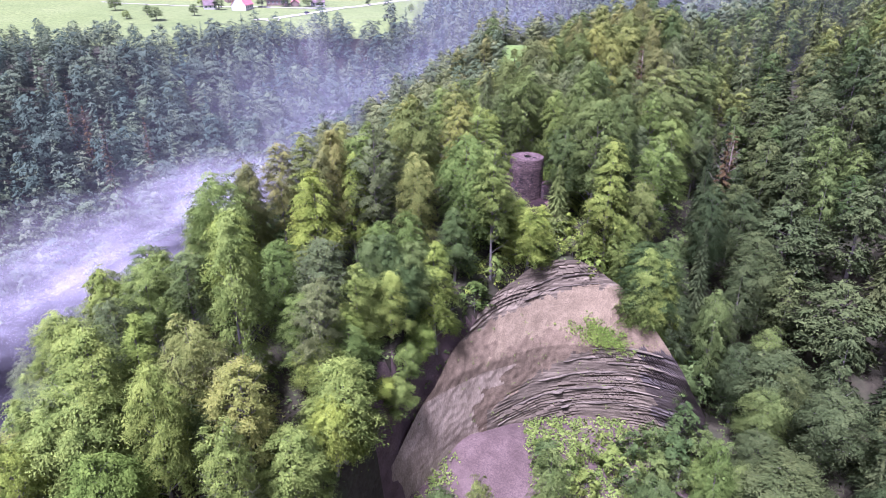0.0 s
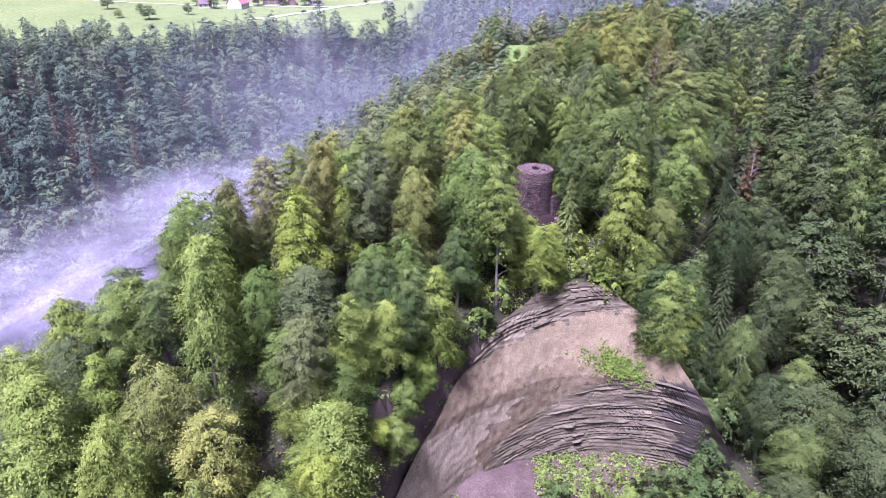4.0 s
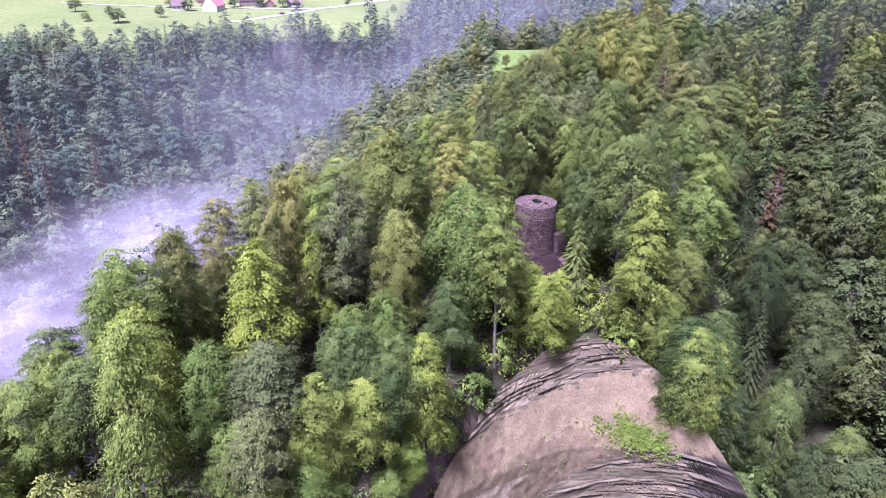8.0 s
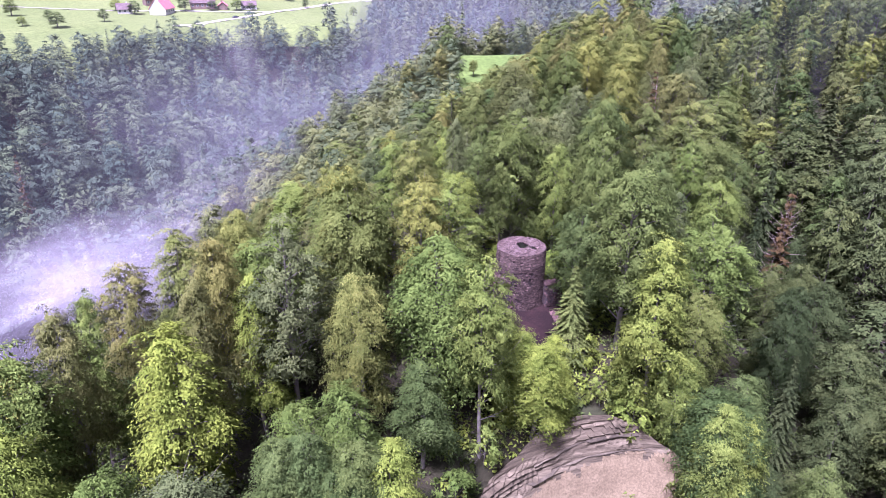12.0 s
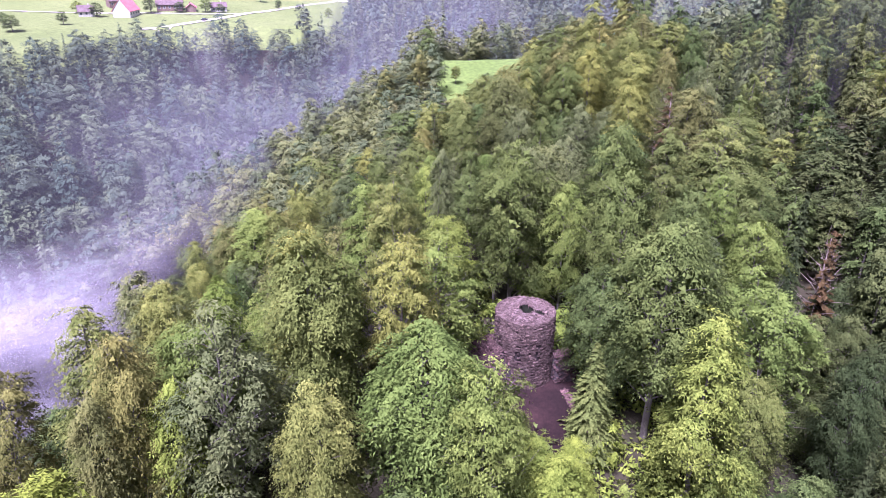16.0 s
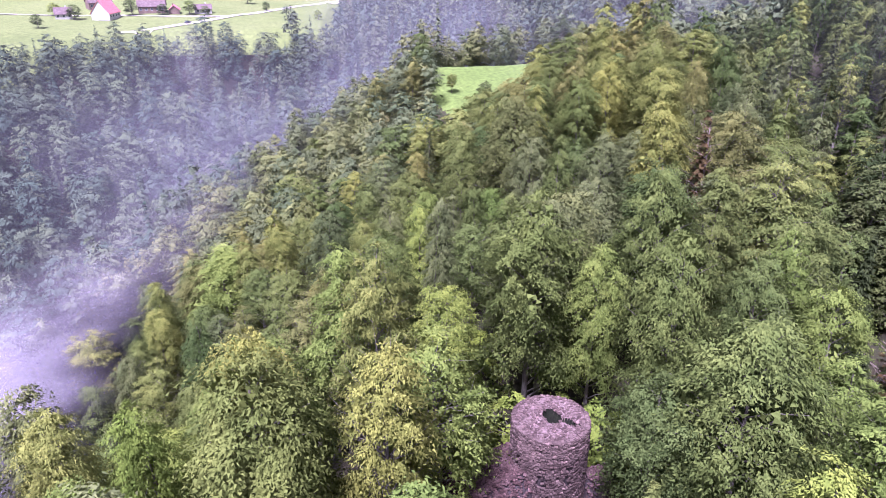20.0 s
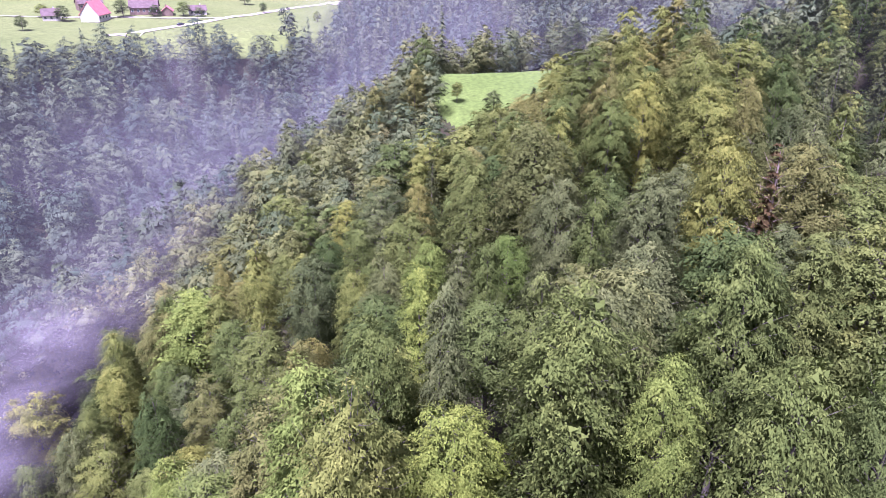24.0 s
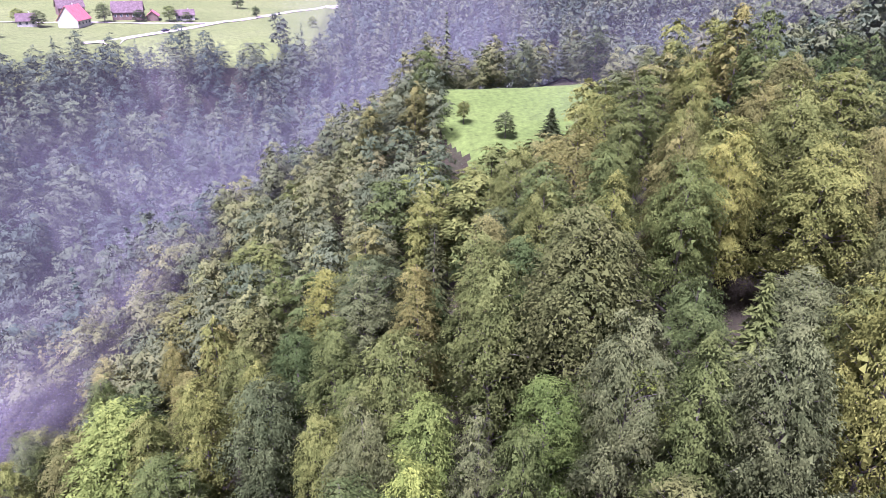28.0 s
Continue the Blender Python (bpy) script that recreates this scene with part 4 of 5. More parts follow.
# the broken top, with the shaft left open towards the north-east
nr, na = 44, 96
R_, A_ = np.meshgrid(np.linspace(0, KEEP_R - 0.02, nr), np.linspace(0, 2 * math.pi, na))
X_, Y_ = R_ * np.cos(A_), R_ * np.sin(A_)
shaft = np.hypot((X_ - 0.15) / 0.68, (Y_ - 0.3) / 0.95)
notch = np.hypot((X_ * 0.8 - Y_ * 0.6 - 1.45) / 0.95, (X_ * 0.6 + Y_ * 0.8 - 0.35) / 0.3)
pit = np.maximum(np.clip(5.5 - 5 * shaft, 0, 1), 0.3 * np.clip(4.5 - 4 * notch, 0, 1))
Z_ = KEEP_H + 0.02 - 4.5 * pit + 0.06 * np.sin(X_ * 5) * np.cos(Y_ * 4) - 0.05 * (R_ / KEEP_R) ** 4
# The darkness down the shaft is put into this near-black colour.
SHAFT = soil_like("shaded_shaft_floor", (0.010, 0.012, 0.007), (0.016, 0.018, 0.010), (0.022, 0.030, 0.012), 1.5, 6, 0.1)
part("shaft_floor", mesh_of("shaft_floor", *tube([(0.35, 0.45, KEEP_H - 1.7), (0.35, 0.45, KEEP_H - 1.65), (0.35, 0.45, KEEP_H - 1.6)], [1.25, 0.6, 0.01], 24)), SHAFT, keep, "floor of the open shaft, coloured near-black for its shade")
# the sunken walls of shaft and notch take the same shade colour
top_faces = grid_faces(nr, na)
part("top", mesh_of("top", np.stack([X_, Y_, Z_], -1).reshape(-1, 3), top_faces, (CAP, SHAFT), (pit.ravel()[top_faces].max(1) > 0.14).astype(int)), None, keep, "flat rubble top with an open shaft")
spots = []
for _ in range(1500):
    r, a = (KEEP_R - 0.05) * math.sqrt(rng.uniform()), rng.uniform(0, 6.28)
    x, y = r * math.cos(a), r * math.sin(a)
    inside = min(math.hypot((x - 0.15) / 0.68, (y - 0.3) / 0.95), math.hypot((x * 0.8 - y * 0.6 - 1.45) / 0.95, (x * 0.6 + y * 0.8 - 0.35) / 0.3))
    if inside < 1.06:
        continue
    s = rng.uniform(0.07, 0.19) * (1.25 if inside < 1.2 or r > KEEP_R - 0.3 else 1)
    spots.append((Matrix.Translation((x, y, KEEP_H + 0.03)) @ Euler(rng.uniform(-0.4, 0.4, 3).tolist() if r < 3 else (0, 0, a)).to_matrix().to_4x4(), s * 1.3, s, s * 0.6))
tagged(part("rubble", stones_mesh("rubble", spots, rng), LOOSE, keep, "loose pale stones on the top"), kind="stuff")


def heap(name, label, cx, cy, along, length, width, high, count, seed, slope=0.0):
    """A ruined wall or bank of stones lying on the ground."""
    rng = np.random.default_rng(seed)
    spots = []
    d, s = Vector((math.cos(radians(along)), math.sin(radians(along)))), Vector((-math.sin(radians(along)), math.cos(radians(along))))
    base = new(name)
    z0 = ground_z(cx, cy)
    base.location = (cx, cy, z0)
    nu, nv = 16, 9
    u, v = np.meshgrid(np.linspace(-1, 1, nu), np.linspace(-1, 1, nv))

    def top(a, b):
        return (high * (1 + slope * a) * np.clip(1.25 - np.abs(b) ** 3 * 1.25, 0, 1) * np.clip((1.02 - np.abs(a)) * 6, 0, 1)) - 0.25

    x, y = d.x * u * length / 2 + s.x * v * width / 2, d.y * u * length / 2 + s.y * v * width / 2
    part("bank", mesh_of("bank", np.stack([x, y, top(u, v)], -1).reshape(-1, 3), grid_faces(nu, nv), (), None, True), MORTAR, base, "dark earth core")
    for _ in range(count):
        a, b = rng.uniform(-1, 1), rng.uniform(-1, 1)
        q = rng.uniform(0.08, 0.24)
        spots.append((Matrix.Translation((d.x * a * length / 2 + s.x * b * width / 2, d.y * a * length / 2 + s.y * b * width / 2, float(top(a, b)) + 0.03))
                      @ Euler(rng.normal(0, 0.45, 3).tolist()).to_matrix().to_4x4(), q * 1.4, q, q * 0.7))
    tagged(part("stone_cover", stones_mesh("stone_cover", spots, rng), FALLEN, base), kind="stuff")
    return tagged(base, label, "stone wall", group="ruined walls by the keep")


heap("rubble_ramp", "sloping bank of fallen purple stones beside the keep", 11.0, 135.0, 8, 8.0, 6.6, 3.6, 3400, 1, 0.4)
heap("ruined_wall", "low broken stone wall along the yard", 21.3, 128.5, 100, 8.5, 1.5, 1.3, 700, 2)
heap("wall_stump", "broken block of masonry standing beside the keep", 21.0, 134.3, 10, 2.6, 2.4, 3.4, 600, 3)
heap("outer_bank", "overgrown rubble bank on the slope of the yard", 10.2, 129.5, 60, 6.5, 2.2, 1.0, 700, 4)

# ---- undergrowth, grass and shrubs ----
rng = np.random.default_rng(31)


def tufts(name, label, spots, tint, size, seed, each=14):
    """Low leafage as one body of leaf sprays."""
    rng = np.random.default_rng(seed)
    p = np.repeat(np.asarray(spots, float), each, 0)
    n = len(p)
    off = rng.normal(0, 1, (n, 3)) * np.array([0.55, 0.55, 0.35]) * size * 2
    off[:, 2] = np.abs(off[:, 2]) * 1.3
    up = unit(off + np.array([0, 0, 1.2]))
    v, f, nrm = sprays(rng, p + off, up, unit(off + np.array([0, 0, -0.2])), size, size * 0.7, up)
    return tagged(new(name, mesh_of(name, v, f, (LEAF[tint],), None, True, nrm)), label, "undergrowth", kind="stuff")


def scatter(count, test, x0, x1, y0, y1):
    out = []
    while len(out) < count:
        x, y = rng.uniform(x0, x1), rng.uniform(y0, y1)
        if test(x, y):
            out.append((x, y, ground_z(x, y)))
    return out


tufts("undergrowth", "mixed leafy undergrowth under the trees of the ridge",
      scatter(2600, lambda x, y: not (math.hypot(x - 16, y - 134.5) < 6.8 or (17.2 < x < 20.6 and 122 < y < 134)) and not (-9 < x < 50 and y < face_y(x, rim_z(x)) + 0.3), -45, 62, 66, 200), "deep", 0.55, 1)
tufts("undergrowth", "bright leafy saplings round the keep and the rock edge",
      scatter(420, lambda x, y: not (math.hypot(x - 14, y - 134.5) < 8.6 or (17.2 < x < 20.6 and 122 < y < 134)) and y > face_y(x, rim_z(x)) + 0.4, 4, 36, 108, 146), "lime", 0.5, 2, 22)
tufts("undergrowth", "low green scrub on the floor of the rock bowl",
      scatter(760, lambda x, y: y < face_y(x, -20) - 1.0 and (x > 15 or (x < 3 and rng.uniform() < 0.5)), -8, 50, 84, 110), "green", 0.5, 3, 18)
grass = [(x, cliff_y(x, z) - 0.1, z) for x, z in ((rng.normal(29, 2.6), 0) for _ in range(420)) for z in (-6.4 - 0.30 * (x - 25) + rng.normal(0, 1.1),)]
tufts("grass_patch", "bright green grass clinging to the rock slope", grass, "lime", 0.32, 4, 9)
tufts("grass_tufts", "sparse grass in the cracks of the rock",
      [(x, cliff_y(x, z) - 0.05, z) for x, z in zip(rng.uniform(2, 46, 90), rng.uniform(-22, -3, 90)) if z < rim_z(x) - 1], "green", 0.25, 5, 6)
for x, y, tall in ((18, 95, 5.5), (21.5, 93, 4.8), (25, 97, 4.2), (29, 95, 5.2), (33, 98, 5.5), (37, 99, 6.0), (40, 96, 6.5), (24, 91, 5), (31, 91, 5.5), (36, 93, 6),
                   (42, 101, 6), (44.5, 106, 9), (46.5, 109, 9), (44, 103, 7), (28, 100, 3.0), (17, 98.5, 2.0), (45, 97, 7), (39, 91, 6.5)):
    plant("shrub", x, y, tall=tall, tint="green" if tall < 5.3 else "deep", where="in the rock bowl")
for x, y, tall in ((13, 117, 5), (10, 122, 6), (24, 118.5, 4), (28, 117.5, 6), (23.5, 125, 5), (24.5, 131, 5), (10.5, 143.5, 4), (15, 143, 6.5), (10, 150.5, 6), (13.5, 155.5, 6.5), (7, 148, 6), (12.5, 151, 5.5), (19.5, 142.5, 6), (23, 141, 6.5),
                   (26, 136, 7), (14, 120, 3.5), (20, 117.5, 2.5), (9, 112, 6), (5.5, 108, 6), (1.5, 104, 4), (33, 117, 7), (36, 114.5, 7), (39, 112, 7), (43, 110.5, 7)):
    plant("shrub", x, y, tall=tall, tint="lime" if tall > 4.6 and x > 9 else "green", where="round the keep and cliff")

# ---- the stream ----
WATER, wn_, wl_, wb = material("white_falling_water", 0.25)
foam = noise_node(wn_, wl_, 2.5, 6, 0.7, None, (2, 2, 0.4))
r = ramp(wn_, (0.35, (0.16, 0.16, 0.18)), (0.65, (0.75, 0.75, 0.80)))
wl_.new(foam.outputs["Fac"], r.inputs[0])
wl_.new(r.outputs[0], wb.inputs["Base Color"])


def cascade(pts, width):
    """A ribbon of falling water down the stream bed."""
    rows = []
    for k in range(len(pts) - 1):
        a, b = np.array(pts[k]), np.array(pts[k + 1])
        for f in np.linspace(0, 1, 8, endpoint=False):
            rows.append(a + (b - a) * f)
    v = []
    for k, p in enumerate(rows):
        w = width * (0.7 + 0.5 * abs(wob(k, 0, 0, 0.4)))
        for s in np.linspace(-1, 1, 5):
            v.append((p[0] + s * w / 2, p[1] + 0.15 * wob(k, s, 2, 0.8), p[2] + 0.1 * (1 - s * s) + 0.1 * wob(k, s, 0, 1.1)))
    return mesh_of("water", v, grid_faces(5, len(rows)), (WATER,), None, True)


water = new("water_stream", cascade([(57, 135, -13.4), (53.5, 127.5, -13.8), (52.2, 124, -14.5), (51.6, 123, -16.5), (50.8, 119, -17.5), (49.5, 112, -21), (47.5, 106, -24.5), (46.8, 104.5, -31), (46, 100, -31.5)], 1.5))
tagged(water, "small white stream falling over rock steps", "water", kind="structure")

# ---- the farm on the plateau ----
ROOF_RED = soil_like("red_tile_roof", (0.40, 0.115, 0.13), (0.50, 0.17, 0.185), (0.58, 0.22, 0.23), 0.8, 5, 0.05)
ROOF_DARK = soil_like("brown_tile_roof", (0.09, 0.06, 0.06), (0.14, 0.10, 0.10), (0.20, 0.15, 0.15), 0.8, 5, 0.05)
WALL_WHITE = soil_like("white_render", (0.44, 0.42, 0.40), (0.50, 0.48, 0.46), (0.56, 0.54, 0.52), 0.5, 4, 0.02)
WALL_WOOD = soil_like("weathered_boards", (0.12, 0.08, 0.065), (0.18, 0.125, 0.10), (0.24, 0.17, 0.14), 0.6, 5, 0.03)
GLASS, _, _, gb = material("window_glass", 0.1)
gb.inputs["Base Color"].default_value = (0.05, 0.06, 0.07, 1)


def box_mesh(name, x0, x1, y0, y1, z0, z1):
    c = np.array([(x0, y0, z0), (x1, y0, z0), (x1, y1, z0), (x0, y1, z0), (x0, y0, z1), (x1, y0, z1), (x1, y1, z1), (x0, y1, z1)])
    return mesh_of(name, c, BOX)


def house(x, y, long, wide, eaves, ridge, turn, wall, roof, label, name="farmhouse"):
    ob = new(name)
    ob.matrix_basis = pose(x, y, ground_z(x, y) - 0.2, 0, 0, turn)
    tagged(ob, label, "house", group="farm buildings on the plateau")
    l, w = long / 2, wide / 2
    g = np.array([(-l, -w, 0), (l, -w, 0), (l, w, 0), (-l, w, 0), (-l, -w, eaves), (l, -w, eaves), (l, w, eaves), (-l, w, eaves), (-l, 0, ridge - 0.2), (l, 0, ridge - 0.2)])
    me = bpy.data.meshes.new("wall")
    me.from_pydata(g.tolist(), [], [(0, 1, 5, 4), (2, 3, 7, 6), (1, 2, 6, 9, 5), (3, 0, 4, 8, 7)])
    part("wall", me, wall, ob)
    for s in (-1, 1):
        e, o = w + 0.6, 0.5
        drop = (ridge - eaves) / w * 0.6
        q = np.array([(-l - o, s * e, eaves - drop), (l + o, s * e, eaves - drop), (l + o, 0, ridge), (-l - o, 0, ridge)])
        v = np.concatenate([q, q + np.array([0, 0, 0.22])])
        part("roof", mesh_of("roof", v, BOX), roof, ob)
    part("chimney", box_mesh("chimney", l * 0.3, l * 0.3 + 0.7, 0.4, 1.1, ridge - 1.2, ridge + 0.9), wall, ob)
    for s in (-1, 1):
        for k in range(max(2, int(long / 3))):
            cx_ = -l + (k + 0.5) * long / max(2, int(long / 3))
            win = part("window", box_mesh("window", cx_ - 0.55, cx_ + 0.55, s * w - 0.04, s * w + 0.04, eaves * 0.4, eaves * 0.4 + 1.3), GLASS, ob)
            part("frame", box_mesh("frame", cx_ - 0.7, cx_ + 0.7, s * w - 0.03, s * w + 0.02, eaves * 0.4 - 0.15, eaves * 0.4 + 1.45), WALL_WHITE, win)
    part("door", box_mesh("door", l - 0.02, l + 0.06, -0.5, 0.5, 0.2, 2.2), WALL_WOOD, ob)
    return ob


house(-149, 551, 13, 11, 4.2, 11.0, 80, WALL_WHITE, ROOF_RED, "farmhouse with steep bright red roof on the meadow")
house(-172, 548, 9, 7, 3.4, 6.5, 20, WALL_WHITE, ROOF_DARK, "small white cottage beside a round tree")
house(-128, 575, 16, 10, 4.5, 9.5, 10, WALL_WOOD, ROOF_DARK, "long dark timber barn behind the farm", "barn")
house(-114, 572, 8, 6, 2.8, 5.2, 100, WALL_WOOD, ROOF_RED, "low shed with faded red roof", "shed")
house(-97, 575, 10, 7, 3.0, 5.5, 15, WALL_WHITE, ROOF_DARK, "pale outbuilding at the lane", "shed")
house(-165, 590, 14, 10, 4.5, 9.0, 30, WALL_WOOD, ROOF_DARK, "dark timber farmhouse behind the red roof")
for x, y, tall, wide, tint in ((-165, 545, 9, 9, "deep"), (-137, 562, 11, 10, "deep"), (-120, 566, 7, 8, "deep"), (-104, 568, 9, 9, "green"), (-186, 478, 9, 10, "deep"), (-200, 500, 7, 7, "deep"),
                               (-206, 480, 6, 6, "green"), (-170, 505, 8, 7, "deep"), (-94, 566, 6, 7, "deep"), (-60, 598, 7, 6, "deep"), (-24, 560, 7, 6, "green"), (-78, 640, 9, 9, "deep"), (-230, 520, 10, 10, "deep"), (-182, 560, 8, 9, "green")):
    plant("beech", x, y, tall=tall, wide=wide, tint=tint, where="on the farmed plateau")


def ribbon(name, pts, width, mat, lift=0.12):
    pts = np.array(pts, float)
    t = np.linspace(0, len(pts) - 1, 60)
    c = np.stack([np.interp(t, np.arange(len(pts)), pts[:, k]) for k in (0, 1)], 1)
    d = unit(np.gradient(c, axis=0))
    nrm = np.stack([-d[:, 1], d[:, 0]], 1)
    v = []
    for p, q in zip(c, nrm):
        for s in (-0.5, 0.5):
            x, y = p + q * s * width
            v.append((x, y, ground_z(x, y) + lift))
    return mesh_of(name, v, grid_faces(2, 60), (mat,), None, True)


road = new("road", ribbon("road", [(-128, 500), (-110, 524), (-90, 547), (-68, 578), (-42, 640), (-9, 690), (30, 760)], 5.0, ROAD_MAT, 0.3))
tagged(road, "pale gravel lane crossing the meadow", "road", kind="structure")
lane = new("lane", ribbon("lane", [(-78, 564), (-110, 560), (-150, 562), (-190, 560), (-260, 566)], 3.0, ROAD_MAT, 0.3))
tagged(lane, "narrow pale lane to the farm", "road", kind="structure")
SLIP_MAT = soil_like("reddish_bare_earth", (0.20, 0.13, 0.09), (0.27, 0.18, 0.13), (0.33, 0.24, 0.18), 0.3, 2.5, 0.2)
slip = new("earth_slip", ribbon("earth_slip", [(66, 397), (74, 399), (82, 403), (92, 410)], 9.0, SLIP_MAT, 0.6))
tagged(slip, "bare reddish earth slip below the meadow edge", "ground", kind="structure")


# ---- a car on the lane ----
CAR_PAINT, _, _, cb = material("dark_car_paint", 0.3)
cb.inputs["Base Color"].default_value = (0.03, 0.03, 0.04, 1)
RUBBER, _, _, rb = material("tyre_rubber", 0.9)
rb.inputs["Base Color"].default_value = (0.02, 0.02, 0.02, 1)
car = new("car")
car.matrix_basis = pose(-99, 537, ground_z(-99, 537) + 0.3, 0, 0, 50)
tagged(car, "small dark car standing on the gravel lane", "car")
part("body", box_mesh("body", -2.1, 2.1, -0.85, 0.85, 0.35, 0.95), CAR_PAINT, car)
cabin = np.array([(-1.3, -0.8, 0.95), (1.0, -0.8, 0.95), (1.0, 0.8, 0.95), (-1.3, 0.8, 0.95), (-0.9, -0.65, 1.5), (0.4, -0.65, 1.5), (0.4, 0.65, 1.5), (-0.9, 0.65, 1.5)])
part("cabin", mesh_of("cabin", cabin, BOX), GLASS, car)
for sx in (-1.3, 1.3):
    for sy in (-0.8, 0.8):
        part("wheel", mesh_of("wheel", *tube([(sx, sy - 0.1, 0.33), (sx, sy, 0.33), (sx, sy + 0.1, 0.33)], [0.33] * 3, 14)), RUBBER, car)


# ---- mist in the gorge ----
def mist_material(name, dens, scale, lo, hi, tint):
    """Thin water vapour: a pale veil with ragged gaps, thinning out to its borders."""
    m = bpy.data.materials.new(name)
    m.use_nodes = True
    n, l = m.node_tree.nodes, m.node_tree.links
    n.remove(n["Principled BSDF"])
    pos = n.new("ShaderNodeNewGeometry").outputs["Position"]
    t = noise_node(n, l, scale, 5, 0.55, pos)
    r = n.new("ShaderNodeMapRange")
    r.interpolation_type = "SMOOTHSTEP"
    for k, v in zip(("From Min", "From Max", "To Min", "To Max"), (lo, hi, 0.0, dens)):
        r.inputs[k].default_value = v
    l.new(t.outputs["Fac"], r.inputs["Value"])
    at = n.new("ShaderNodeAttribute")
    at.attribute_name = "thick"
    mul = n.new("ShaderNodeMath")
    mul.operation = "MULTIPLY"
    l.new(r.outputs[0], mul.inputs[0])
    l.new(at.outputs["Fac"], mul.inputs[1])
    d, tl, tp = n.new("ShaderNodeBsdfDiffuse"), n.new("ShaderNodeBsdfTranslucent"), n.new("ShaderNodeBsdfTransparent")
    for s in (d, tl):
        s.inputs["Color"].default_value = (*tint, 1)
    a, b = n.new("ShaderNodeAddShader"), n.new("ShaderNodeMixShader")
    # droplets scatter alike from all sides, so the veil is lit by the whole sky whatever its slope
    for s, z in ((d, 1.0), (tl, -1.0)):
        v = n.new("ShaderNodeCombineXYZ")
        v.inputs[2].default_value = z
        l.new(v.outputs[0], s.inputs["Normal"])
    l.new(d.outputs[0], a.inputs[0])
    l.new(tl.outputs[0], a.inputs[1])
    l.new(mul.outputs[0], b.inputs[0])
    l.new(tp.outputs[0], b.inputs[1])
    l.new(a.outputs[0], b.inputs[2])
    l.new(b.outputs[0], n["Material Output"].inputs["Surface"])
    return m


def veil(name, label, x, y, z, thick, mat):
    """A soft sheet of vapour; the parts too thin to see are left away."""
    nv, nu = x.shape
    f = grid_faces(nu, nv)
    f = f[thick.ravel()[f].max(1) > 0.01]
    used, f = np.unique(f, return_inverse=True)
    me = mesh_of(name, np.stack([x, y, z], -1).reshape(-1, 3)[used], f.reshape(-1, 4), (mat,), None, True)
    at = me.attributes.new("thick", "FLOAT", "POINT")
    at.data.foreach_set("value", thick.ravel()[used].astype(np.float32))
    return tagged(new(name, me), label, "mist", kind="stuff")


def step(q):
    q = np.clip(q, 0, 1)
    return q * q * (3 - 2 * q)


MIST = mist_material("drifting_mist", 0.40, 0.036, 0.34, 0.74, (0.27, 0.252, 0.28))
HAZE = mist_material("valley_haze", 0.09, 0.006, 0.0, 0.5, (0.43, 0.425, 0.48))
# level sheets that lie in the gorge, one above the other; the trees of the flank stand up through them
u, v = np.meshgrid(np.linspace(-1, 1, 44), np.linspace(0, 1, 120))
y = 70 + 320 * v
line = np.interp(y, [70, 106, 152, 190, 218, 262, 330, 390], [-96, -86, -70, -61, -58, -46, -38, -30])
half = np.interp(y, [70, 106, 152, 190, 218, 262, 330], [48, 42, 34, 26, 20, 17, 14])
much = np.interp(y, [70, 108, 165, 200, 225, 262, 320, 375], [0, 1.0, 1.0, 0.7, 0.28, 0.17, 0.16, 0])
for level, share, shift in ((-34, 0.7, -16), (-29, 0.75, -12), (-24, 0.8, -9), (-19, 0.8, -5), (-14, 0.75, -2), (-9.5, 0.65, 0), (-5, 0.5, 2), (-1, 0.36, 3), (3, 0.22, 4)):
    x = line + shift + half * u
    z = level - 0.09 * np.maximum(0, y - 195) + 0.9 * np.sin(x * 0.08 + level) + 0.8 * np.sin(y * 0.06 + 2 * level)
    veil("mist_bank", "white drifting mist hanging in the gorge", x, y, z, share * much * step((1 - np.abs(u)) / 0.7), MIST)
u, v = np.meshgrid(np.linspace(0, 1, 80), np.linspace(0, 1, 20))
y = 110 + 320 * u
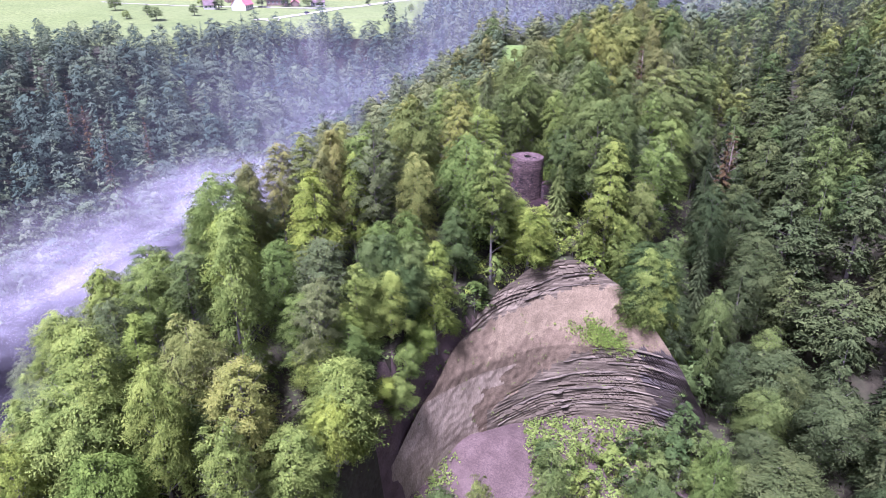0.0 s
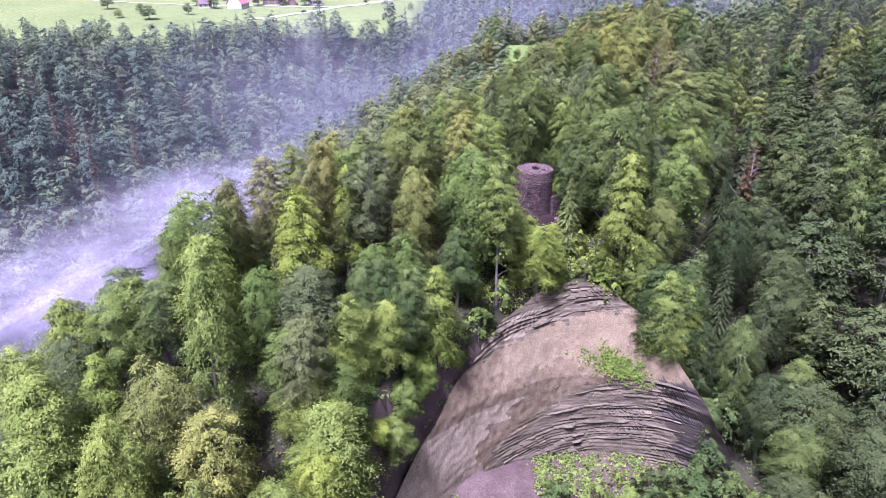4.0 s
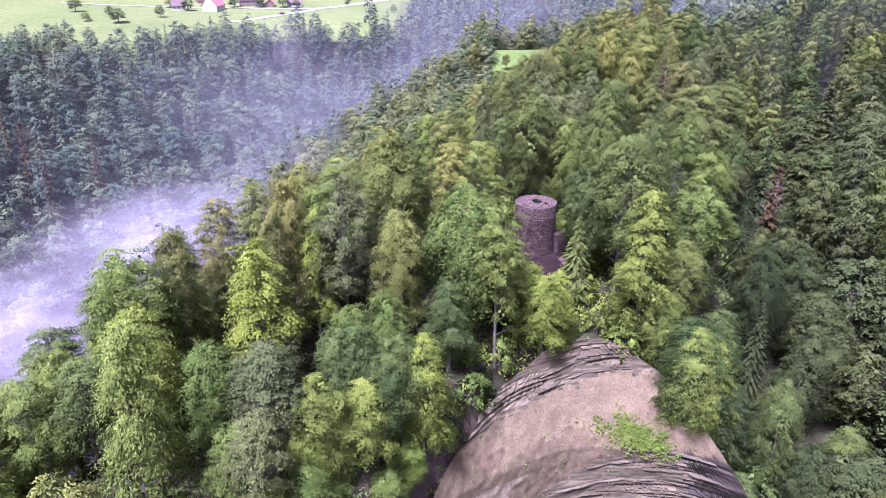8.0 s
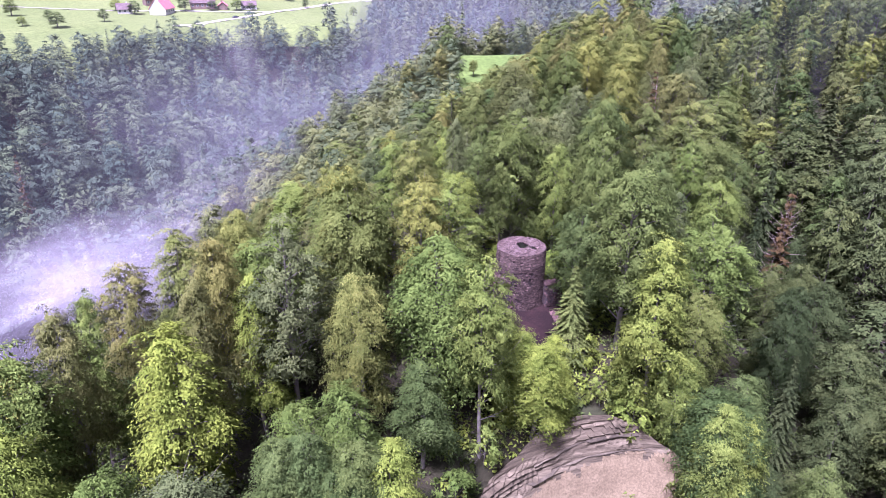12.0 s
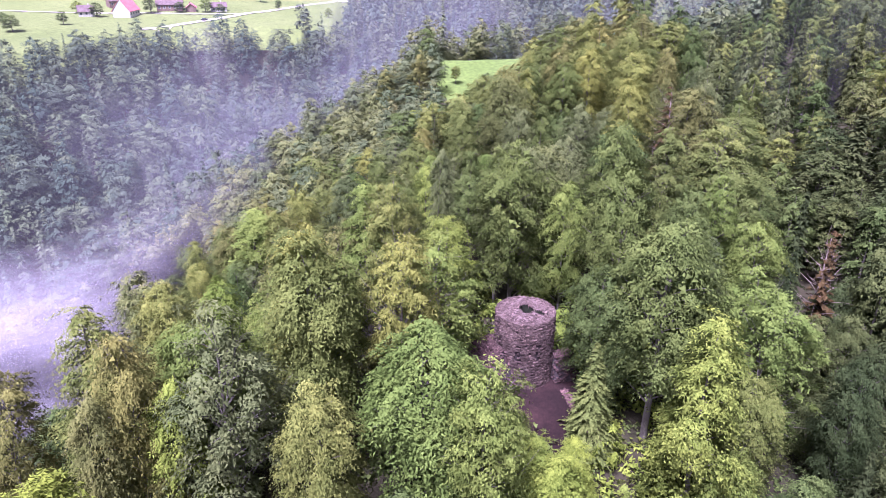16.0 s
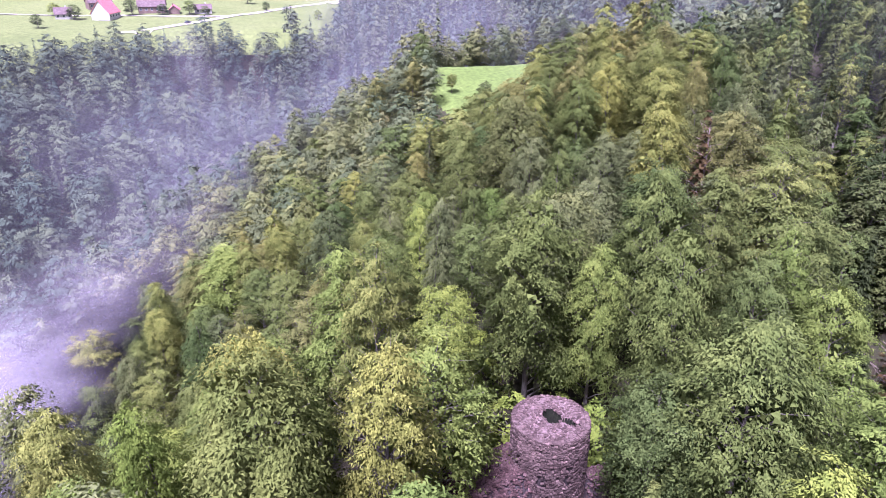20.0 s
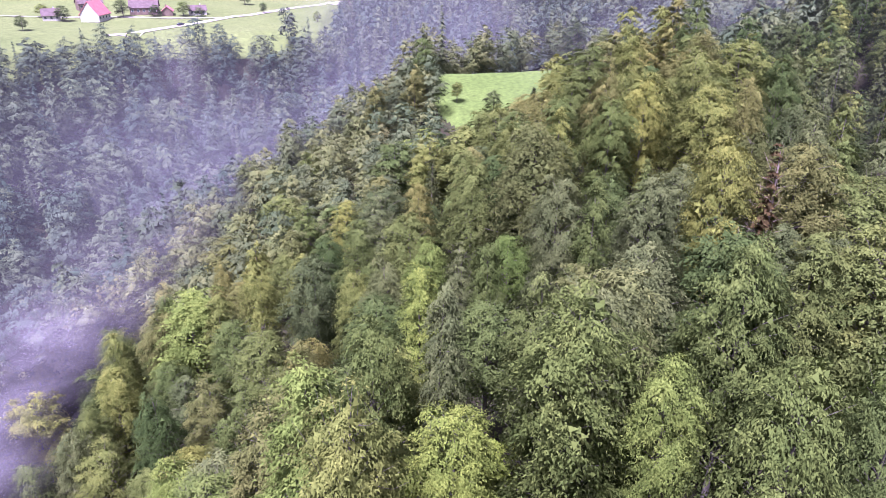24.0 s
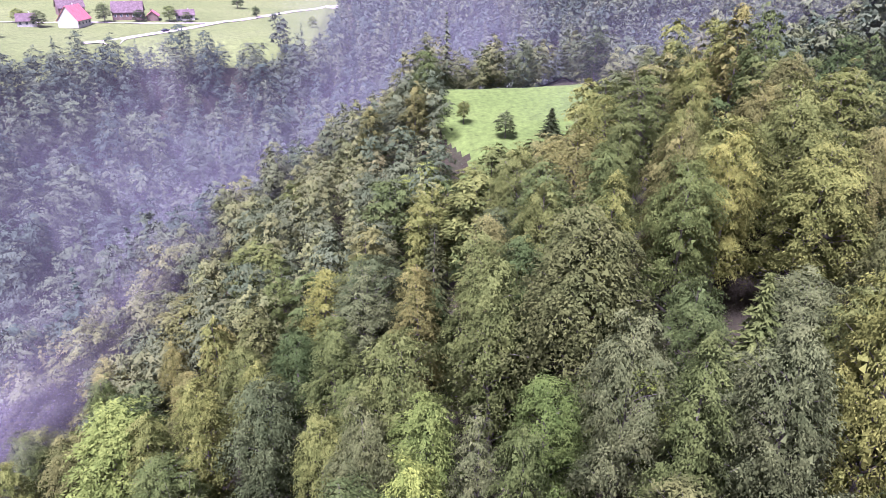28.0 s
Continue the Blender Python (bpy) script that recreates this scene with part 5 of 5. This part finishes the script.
veil("haze_layer", "thin lavender haze filling the valley", -165 + 150 * u + 10 * np.sin(u * 5), y, -75 + 140 * v, step((u - 0.02) / 0.6) * step((1 - u) / 0.1) * step((1 - v) / 0.6), HAZE)
DENSE = mist_material("valley_head_haze", 0.085, 0.010, -0.2, 0.6, (0.38, 0.37, 0.43))
for x0, x1, y0, top in ((-210, 40, 335, 16), (-200, 44, 375, 12), (-170, 60, 415, 8), (-80, 70, 455, 4)):
    veil("haze_layer", "lavender haze closing the head of the valley", x0 + (x1 - x0) * u, y0 + 10 * np.sin(u * 4), -75 + (top + 75) * v, step(u / 0.5) * step((1 - u) / 0.25) * step((1 - v) / 0.6), DENSE)
veil("haze_layer", "thin lavender haze filling the valley", 20 + 420 * u, 425 - 30 * u, -75 + 130 * v, step(u / 0.08) * step((1 - u) / 0.1) * step((1 - v) / 0.6), HAZE)
HEAD = mist_material("far_valley_haze", 0.22, 0.008, -0.2, 0.6, (0.35, 0.35, 0.395))
veil("haze_layer", "lavender haze closing the head of the valley", -40 + 130 * u, 408 + 20 * u, -75 + 155 * v, step(u / 0.3) * step((1 - u) / 0.3) * step((1 - v) / 0.4), HEAD)
AIR = mist_material("light_air_haze", 0.075, 0.006, -0.3, 0.5, (0.30, 0.31, 0.335))
veil("haze_layer", "thin air haze over the eastern hill", 45 + 330 * u, 222 + 60 * u, -60 + 170 * v, step(u / 0.45) * step((1 - u) / 0.1) * step((1 - v) / 0.4), AIR)
THIN = mist_material("thin_air_haze", 0.16, 0.006, 0.0, 0.5, (0.31, 0.305, 0.36))
veil("haze_layer", "thin air haze before the hill", 40 + 300 * u, 335 + 12 * np.sin(u * 6), -60 + 130 * v, step(u / 0.2) * step((1 - u) / 0.1) * step((1 - v) / 0.5), THIN)
veil("mist_wisp", "small torn cloud along the plateau edge", -120 + 70 * u, 440 + 10 * np.sin(u * 4), -25 + 45 * v, step(u / 0.4) * step((1 - u) / 0.4) * step(v / 0.4) * step((1 - v) / 0.4) * 0.5, MIST)
